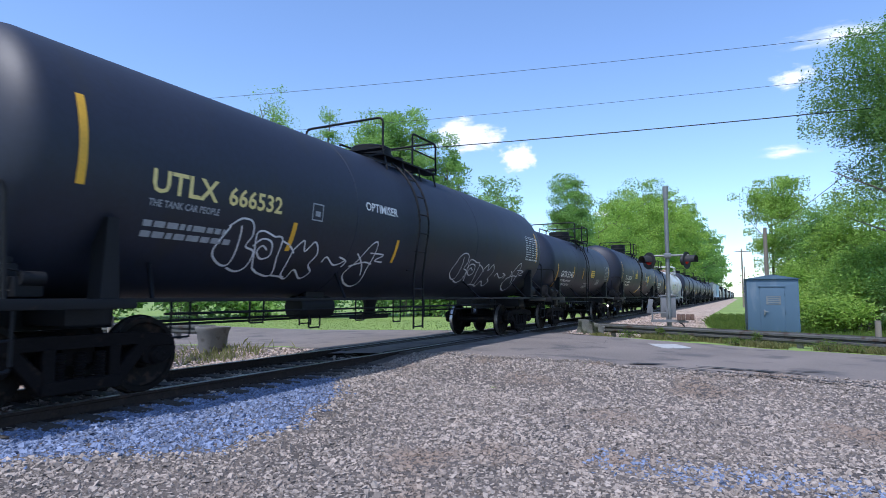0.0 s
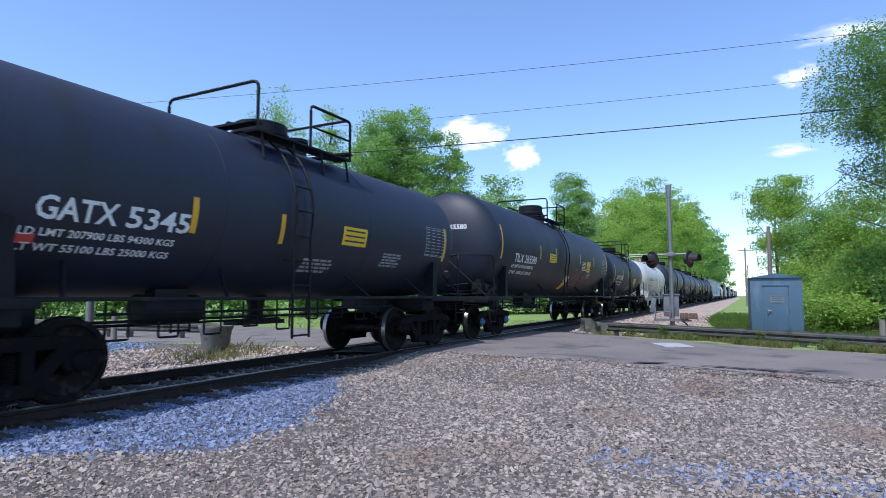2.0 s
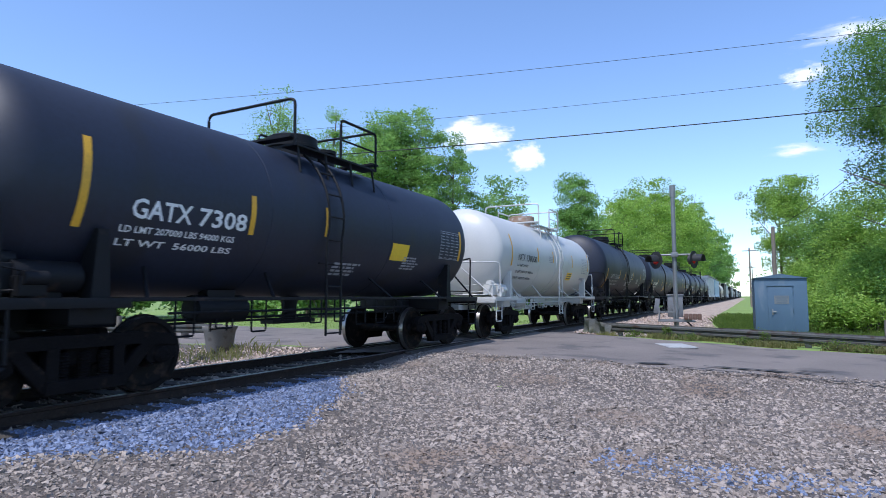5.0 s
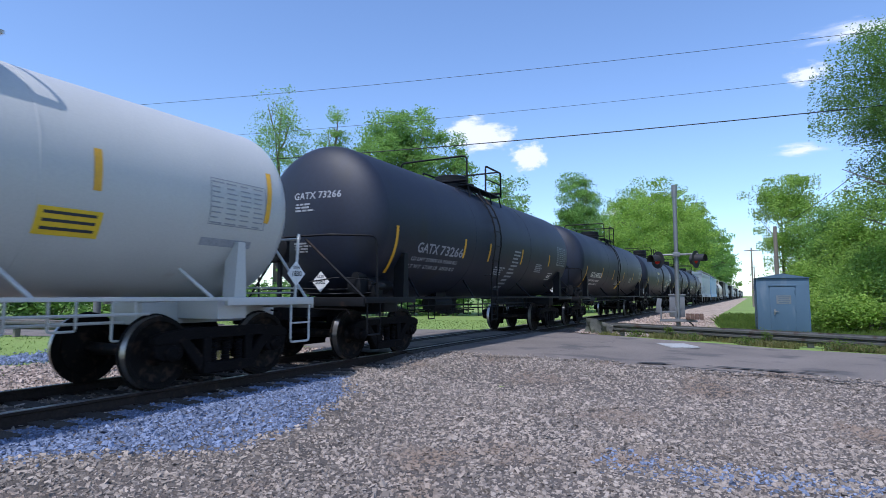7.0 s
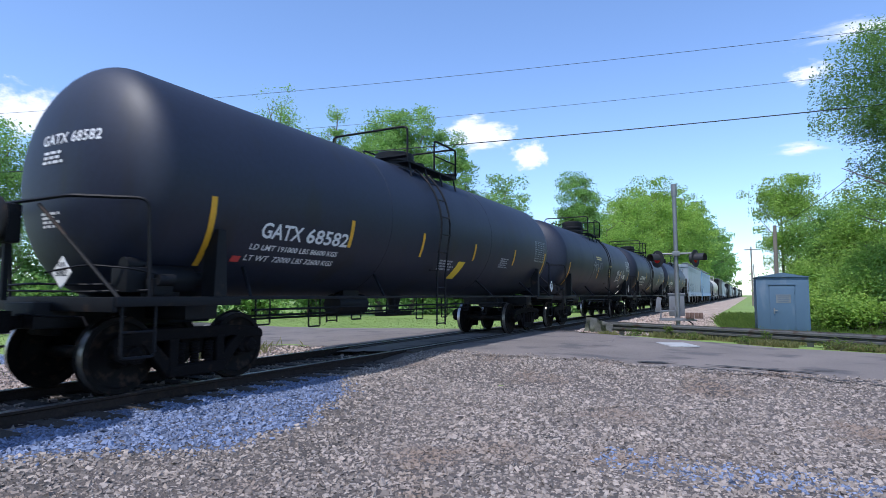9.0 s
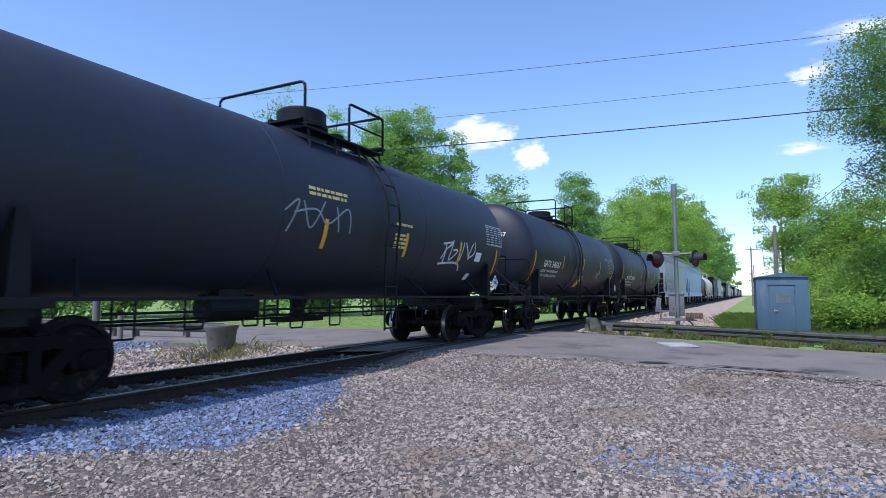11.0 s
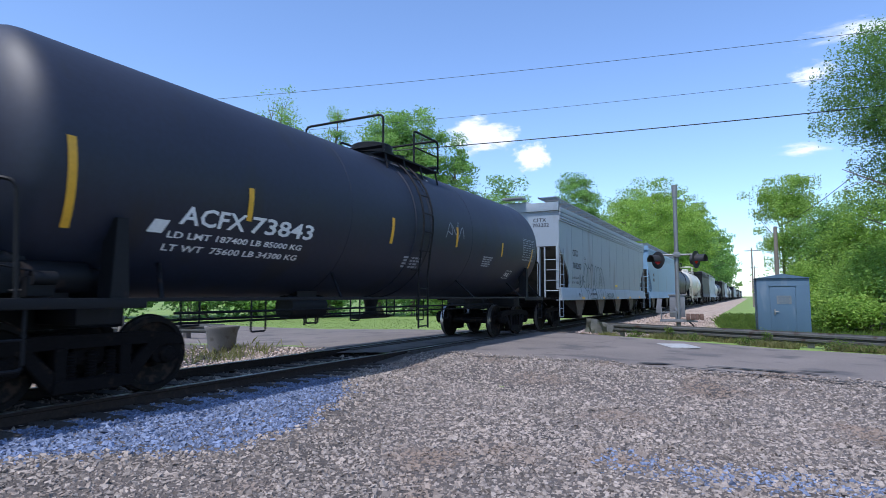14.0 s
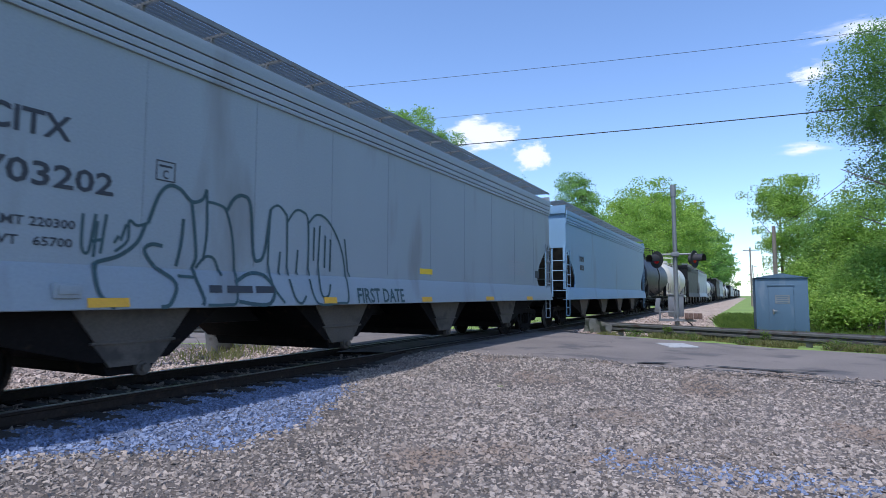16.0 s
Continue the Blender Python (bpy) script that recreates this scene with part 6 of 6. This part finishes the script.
def tree(x, y, h, w, material, seed, leaves=9000, leaf=.16, crown_from=.3, lean=0.0, clumps=60, spiky=0.0, label="leafy green tree beside the railway", group="trees"):
    """A tapered trunk that forks into limbs, with clumps of leaves round the limbs' ends."""
    r = np.random.RandomState(seed)
    z0 = ground_height(x, y) - .1
    t = thing("tree", label, "tree", pose(x, y, z0), group=group)
    bm = bmesh.new()
    tr = max(.1, h * .016)
    trunk = [Vector((lean * h * k / 8 + r.uniform(-.1, .1) * h * .02, r.uniform(-.1, .1) * h * .02, h * .82 * k / 8)) for k in range(9)]
    for k, (a, b) in enumerate(zip(trunk, trunk[1:])):
        bm_cyl(bm, a, b, tr * (1 - k * .11), tr * (1 - (k + 1) * .11), seg=8, cap=False)
    tips = []
    nl = 14
    for k in range(nl):
        f = crown_from * .75 + (1 - crown_from * .75) * (k + .5) / nl
        i = min(int(f * 8), 7)
        base = trunk[i].lerp(trunk[i + 1], f * 8 - i) if f < 1 else trunk[-1]
        a = k * 2.4 + r.uniform(-.4, .4)
        spread_r = w * .5 * (.55 + .45 * math.sin(math.pi * min(f * 1.05, 1))) * (1 - spiky * f) * r.uniform(.7, 1.1)
        tip = base + Vector((math.cos(a) * spread_r, math.sin(a) * spread_r, h * r.uniform(.05, .16)))
        knee = base.lerp(tip, .5) + Vector((0, 0, -h * .02))
        bm_cyl(bm, base, knee, tr * .35, tr * .22, seg=5, cap=False)
        bm_cyl(bm, knee, tip, tr * .22, tr * .06, seg=5, cap=False)
        tips.append((base, knee, tip))
        for _ in range(3):
            q = base.lerp(tip, r.uniform(.45, .9))
            e = q + Vector(r.uniform(-1, 1, 3) * w * .14) + Vector((0, 0, h * .04))
            bm_cyl(bm, q, e, tr * .1, tr * .03, seg=4, cap=False)
            tips.append((q, q, e))
    part("trunk", bm, BARK, t, "grey-brown trunk and limbs")
    # small clumps fill an uneven egg-shaped crown, thinner inside
    n = int(clumps * 2.2)
    d = r.normal(size=(n, 3))
    d /= np.linalg.norm(d, axis=1)[:, None]
    lump = np.array([noise.noise((q[0] * 1.9 + seed, q[1] * 1.9, q[2] * 1.9)) for q in d])
    rad = (r.rand(n) ** .42) * (1 + .42 * lump)
    zc, zr = h * (1 + crown_from) / 2, h * (1 - crown_from) / 2
    taper = 1 - spiky * .75 * np.clip(d[:, 2] * rad, 0, 1)
    C = np.stack([lean * h * .8 + d[:, 0] * rad * w * .5 * taper, d[:, 1] * rad * w * .5 * taper, zc + d[:, 2] * np.minimum(rad, 1.02) * zr], 1)
    per = max(int(leaves * 1.45) // n, 1)
    P, S = [], []
    for p in C:
        m = int(per * r.uniform(.4, 1.6)) + 1
        q = np.clip(r.normal(size=(m, 3)), -1.45, 1.45) * np.array([.064 * w + .1, .064 * w + .1, .036 * w + .07]) * r.uniform(.6, 1.3)
        P.append(p + q)
        S.append(leaf * .82 * r.uniform(.55, 1.2, m))
    part("crown", leaf_mesh("crown", np.concatenate(P), np.concatenate(S), material, r), None, t, "loose crown of green leaves")
    return t


def bush(x, y, h, w, material, seed, leaves=4000, leaf=.09, label="tangled green bush in the verge", name="bush"):
    r = np.random.RandomState(seed)
    z0 = ground_height(x, y)
    b = thing(name, label, "bush", pose(x, y, z0), group="undergrowth")
    bm = bmesh.new()
    cs = []
    for k in range(14):
        a = r.uniform(0, math.tau)
        tip = Vector((math.cos(a) * w * .5 * r.rand(), math.sin(a) * w * .5 * r.rand(), h * r.uniform(.35, .92)))
        bm_cyl(bm, (tip.x * .15, tip.y * .15, -.05), tip, .025, .008, seg=4, cap=False)
        cs.append((np.array(tip), r.uniform(.16, .3) * w))
    part("stem", bm, BARK, b)
    per = leaves // 14
    P = np.concatenate([p + r.normal(size=(per, 3)) * rad * np.array([.6, .6, .5 * h / w + .2]) for p, rad in cs])
    P[:, 2] = np.abs(P[:, 2])
    part("foliage", leaf_mesh("foliage", P, leaf * r.uniform(.6, 1.3, len(P)), material, r), None, b)
    return b


# behind the train, across the field
tree(-35.0, 36.5, 19.9, 6.2, LEAF, 1, 7800, .12, .25, clumps=70, spiky=.55, label="slender sparse tree with upright twigs")
tree(-32.3, 37.6, 13.2, 4.4, LEAF, 12, 9750, .12, .3, clumps=60)
tree(-30.9, 38.8, 18.2, 4.0, LEAF, 2, 7500, .12, .25, clumps=60, spiky=.5)
tree(-27.9, 41.2, 17.2, 6.4, LEAF, 3, 24000, .14, .3, clumps=95)
tree(-25.7, 42.9, 18.2, 6.2, LEAF, 4, 24000, .14, .3, clumps=95)
tree(-22.4, 44.6, 15.8, 4.4, LEAF, 5, 9750, .14, .3, clumps=60, spiky=.3, label="leafy tree with pale blossom tips")
tree(-19.2, 47.2, 12.0, 6.0, LEAF, 6, 12000, .14, .25, clumps=60)
tree(-38.2, 32.0, 14.5, 7.0, LEAF, 7, 16500, .14, .25, clumps=80)
tree(-42.0, 27.5, 13.2, 7.5, LEAF, 8, 16500, .14, .25, clumps=80)
tree(-46.0, 21.0, 14.0, 8.0, LEAF, 9, 16500, .14, .25, clumps=80)
tree(-47.0, 15.5, 13.0, 8.0, LEAF, 10, 15000, .14, .25, clumps=80)
tree(-50.0, 10.5, 12.0, 8.0, LEAF, 11, 13500, .14, .25, clumps=80)
tree(-15.0, 57.8, 14.4, 4.8, LEAF, 13, 26000, .12, .25, clumps=130, label="upright leafy tree beyond the road")
tree(-15.6, 63.0, 8.5, 5.5, LEAF, 14, 8000, .17, .1, clumps=60)
# along the line on its far side
tree(-17.0, 80.0, 13.2, 8.0, LEAFLIGHT, 15, 15000, .18, .1, clumps=90)
tree(-16.6, 91.0, 17.2, 10.0, LEAFLIGHT, 16, 18000, .2, .1, clumps=110)
tree(-16.2, 103.0, 21.4, 12.0, LEAFLIGHT, 17, 20000, .23, .1, clumps=120)
tree(-15.6, 119.0, 24.8, 13.0, LEAFLIGHT, 18, 20000, .26, .1, clumps=120)
tree(-14.8, 140.0, 26.0, 13.0, LEAFLIGHT, 19, 18000, .3, .1, clumps=110)
tree(-14.4, 166.0, 28.0, 14.0, LEAFLIGHT, 20, 15000, .36, .1, clumps=100)
tree(-13.4, 200.0, 28.5, 14.0, LEAF, 27, 13000, .42, .1, clumps=90)
tree(-12.6, 250.0, 28.0, 15.0, LEAF, 28, 10000, .5, .1, clumps=90)
tree(-12.6, 320.0, 26.0, 16.0, LEAF, 29, 8000, .6, .1, clumps=80)
# on the near side of the line
tree(2.05, 46.0, 9.9, 4.4, LEAFLIGHT, 21, 9000, 0.100, .7, clumps=30, label="tall thin tree with bare limbs and a tuft of leaves")
tree(2.9, 45.0, 7.8, 4.6, LEAFLIGHT, 30, 9000, 0.100, .45, clumps=40, label="thin tree with loose layered foliage")
tree(4.6, 43.0, 7.5, 4.8, LEAF, 22, 24000, 0.095, .1, clumps=80)
tree(6.6, 40.0, 7.9, 5.5, LEAFLIGHT, 23, 24000, 0.095, .1, clumps=90)
tree(6.55, 26.4, 11.9, 7.0, LEAFDARK, 24, 66000, 0.066, .40, clumps=85, label="large tree with dark limbs and loose foliage")
tree(9.0, 31.5, 12.0, 7.0, LEAFLIGHT, 25, 26000, 0.090, .1, clumps=100)
tree(8.2, 27.8, 7.6, 5.5, LEAFLIGHT, 26, 30000, 0.070, .05, clumps=100)
for k, (bx, by, bh, bw, m) in enumerate(((3.0, 30.0, 1.6, 2.2, LEAFLIGHT), (4.2, 28.5, 2.4, 2.6, LEAFLIGHT), (5.6, 26.8, 2.6, 2.6, LEAF), (7.0, 25.2, 2.4, 2.6, LEAF), (4.6, 33.0, 3.4, 3.2, LEAFLIGHT), (3.4, 36.0, 3.0, 2.8, LEAFLIGHT), (2.8, 41.0, 3.2, 3.0, LEAFLIGHT), (8.4, 23.5, 2.6, 2.8, LEAFLIGHT), (6.4, 31.0, 4.0, 3.6, LEAFLIGHT), (3.2, 26.6, 1.3, 1.8, LEAFLIGHT), (4.6, 62, 4.5, 4.0, LEAFLIGHT), (6.8, 78, 5.5, 5.0, LEAFLIGHT))):
    bush(bx, by, bh, bw, m, 40 + k, 9000, .035 + .0011 * by)
# hedge-like undergrowth below the far trees
for k in range(16):
    f = k / 15
    bush(-48 + 34 * f, 20 + 36 * f + 3 * math.sin(k * 2.1), 3.2 + 1.2 * math.sin(k * 1.7), 5.2, LEAF, 70 + k, 2600, .2)


def grass_tufts(name, spots, h, material, label, seed):
    """Thin blades, as one object."""
    r = np.random.RandomState(seed)
    n = len(spots)
    P = np.array([(x, y, ground_height(x, y)) for x, y in spots])
    a = r.uniform(0, math.tau, n)
    d = np.stack([np.cos(a), np.sin(a), np.zeros(n)], 1)
    hh = (h * r.uniform(.4, 1.2, n))[:, None]
    lean = r.normal(size=(n, 3)) * np.array([.35, .35, 0])
    w = .010 + .006 * r.rand(n)[:, None]
    up = np.array([0, 0, 1.0])
    V = np.stack([P - d * w, P + d * w, P + (up + lean * .5) * hh * .6 + d * w * .6, P + (up + lean) * hh], 1)
    F = (np.arange(n) * 4)[:, None] + np.array([0, 1, 2, 0, 2, 3])[None]
    me = bpy.data.meshes.new(name)
    me.vertices.add(n * 4)
    me.vertices.foreach_set("co", V.astype(np.float32).ravel())
    me.loops.add(n * 6)
    me.loops.foreach_set("vertex_index", F.astype(np.int32).ravel())
    me.polygons.add(n * 2)
    me.polygons.foreach_set("loop_start", np.arange(0, n * 6, 3, dtype=np.int32))
    me.polygons.foreach_set("use_smooth", np.zeros(len(me.polygons), dtype=bool))
    me.update(calc_edges=True)
    me.validate()
    me.materials.append(material)
    return tagged(new(name, me), label, "grass", kind="stuff")


for k in range(9):
    bush(-3.4 + 1.0 * k + .3 * math.sin(k * 2.7), 19.45 - .37 * (1.0 * k) + .12 * math.cos(k * 3.1), .24 + .12 * math.sin(k * 1.9), .6 + .3 * math.sin(k * 4.3), GRASS, 120 + k, 380, .028, "low leafy weed at the foot of the guard rail", "weed")


rg = random.Random(5)
spots = []
while len(spots) < 13000:
    x = rg.uniform(-4.6, 9)
    y = road_far(x) + abs(rg.gauss(0, .9)) + .12
    if noise.noise((x * 1.1, y * .9, 1)) > rg.uniform(-.2, .35):
        spots.append((x, y))
grass_tufts("roadside_grass", spots, .17, DRYGRASS, "weedy grass along the guard rail", 1)
spots = [(x, y) for x, y in ((rg.uniform(-2.2, 9), 21 + 28 * rg.random() ** 1.3) for _ in range(30000)) if x > -1.9 + 1.5 * max(0, 1 - (y - 20.6) / 16)]
grass_tufts("verge_grass", spots, .34, GRASS, "tall green verge grass", 2)
spots = [(rg.uniform(-40, -13), rg.uniform(-2, 11.0)) for _ in range(14000)] + [(rg.uniform(-42, -9.5), rg.uniform(20, 36)) for _ in range(14000)]
grass_tufts("field_grass", spots, .055, GRASS, "short green field grass across the track", 3)
spots = [(rg.gauss(-11.2, .8), rg.gauss(9.9, .5)) for _ in range(500)]
grass_tufts("track_weeds", spots, .2, DRYGRASS, "dry weeds by the tub", 4)


# ---- clouds, far off ----
def cloud_mat(name, seed, soft):
    m = bpy.data.materials.new(name)
    m.use_nodes = True
    nt = m.node_tree
    nt.nodes.remove(nt.nodes["Principled BSDF"])
    co = nt.nodes.new("ShaderNodeTexCoord")
    n = nt.nodes.new("ShaderNodeTexNoise")
    n.inputs["Scale"].default_value, n.inputs["Detail"].default_value, n.inputs["Roughness"].default_value = 2.2, 8, .6
    off = nt.nodes.new("ShaderNodeVectorMath")
    off.operation = 'ADD'
    off.inputs[1].default_value = (seed * 7.3, seed * 3.1, seed)
    wire(nt, co.outputs["Object"], off.inputs[0])
    wire(nt, off.outputs[0], n.inputs["Vector"])
    ln = nt.nodes.new("ShaderNodeVectorMath")
    ln.operation = 'LENGTH'
    wire(nt, co.outputs["Object"], ln.inputs[0])
    a = nt.nodes.new("ShaderNodeMath")
    a.operation = 'SUBTRACT'
    a.inputs[0].default_value = 1.12
    wire(nt, ln.outputs["Value"], a.inputs[1])
    b = nt.nodes.new("ShaderNodeMath")
    b.operation = 'MULTIPLY_ADD'
    b.inputs[1].default_value = 1.5
    wire(nt, n.outputs["Fac"], b.inputs[0])
    wire(nt, a.outputs[0], b.inputs[2])
    r = nt.nodes.new("ShaderNodeMapRange")
    r.inputs["From Min"].default_value, r.inputs["From Max"].default_value = 1.12, 1.12 + soft
    r.interpolation_type = 'SMOOTHSTEP'
    wire(nt, b.outputs[0], r.inputs["Value"])
    em, tr, mix = nt.nodes.new("ShaderNodeEmission"), nt.nodes.new("ShaderNodeBsdfTransparent"), nt.nodes.new("ShaderNodeMixShader")
    em.inputs["Color"].default_value = (.93, .96, 1, 1)
    em.inputs["Strength"].default_value = 1.15
    wire(nt, r.outputs[0], mix.inputs[0])
    wire(nt, tr.outputs[0], mix.inputs[1])
    wire(nt, em.outputs[0], mix.inputs[2])
    wire(nt, mix.outputs[0], nt.nodes["Material Output"].inputs["Surface"])
    return m


CLOUDS = []


def cloud(az, el, w, h, seed, soft=.4):
    """A far cloud at an azimuth (degrees left of the line of the track) and elevation, w by h degrees."""
    d = 2500
    v = Vector((-math.sin(radians(az)) * math.cos(radians(el)), math.cos(radians(az)) * math.cos(radians(el)), math.sin(radians(el)))) * d
    bm = bmesh.new()
    vs = [bm.verts.new((a * 1.2, b * 1.2, 0)) for a, b in ((-1, -1), (1, -1), (1, 1), (-1, 1))]
    bm.faces.new(vs)
    me = to_mesh("cloud", bm, cloud_mat("cloud_vapour", seed, soft), 0)
    ob = new("cloud", me)
    ob.scale = (d * math.tan(radians(w / 2)), d * math.tan(radians(h / 2)), 1)
    tagged(ob, "small white fair-weather cloud", "cloud", "clouds", "structure")
    ob.visible_shadow = False
    CLOUDS.append((ob, v))


for c in ((24.44, 15.63, 9.86, 4.6, 1, 0.42),
          (19.20, 13.46, 5.12, 3.9, 2, 0.42),
          (-5.11, 18.14, 5.31, 2.52, 3, 0.60),
          (-8.22, 20.87, 11.98, 2.53, 4, 0.90),
          (10.32, 7.75, 4.62, 2.31, 5, 0.40),
          (-4.30, 12.23, 6.13, 1.91, 6, 0.90),
          (63.76, 14.28, 9.64, 6.11, 7, 0.40),
          (56.48, 14.48, 3.48, 2.09, 8, 0.60)):
    cloud(*c)


# ---- what moves ----
def motions():
    seconds = [k * 1.0 for k in range(17)]
    for car, start in CARS:
        walk(car, [(t, pose(TRACK_X, start - SPEED * t, 0)) for t in seconds])
    turns = [k / 15 for k in range(241)]
    step = math.degrees(SPEED / 15 / WHEEL_R)
    for w, y in WHEELSETS:
        walk(w, [(t, pose(0, y, WHEEL_R, k * step, 0, 0)) for k, t in enumerate(turns)])
    for ob, v in CLOUDS:
        rows = []
        for t in (0.0, 8.0, 16.0):
            p = Matrix.Rotation(radians(.35 - .7 * t / 16), 3, 'Z') @ v
            rows.append((t, look(p, (0, 0, 0))))
        walk(ob, rows)


motions()
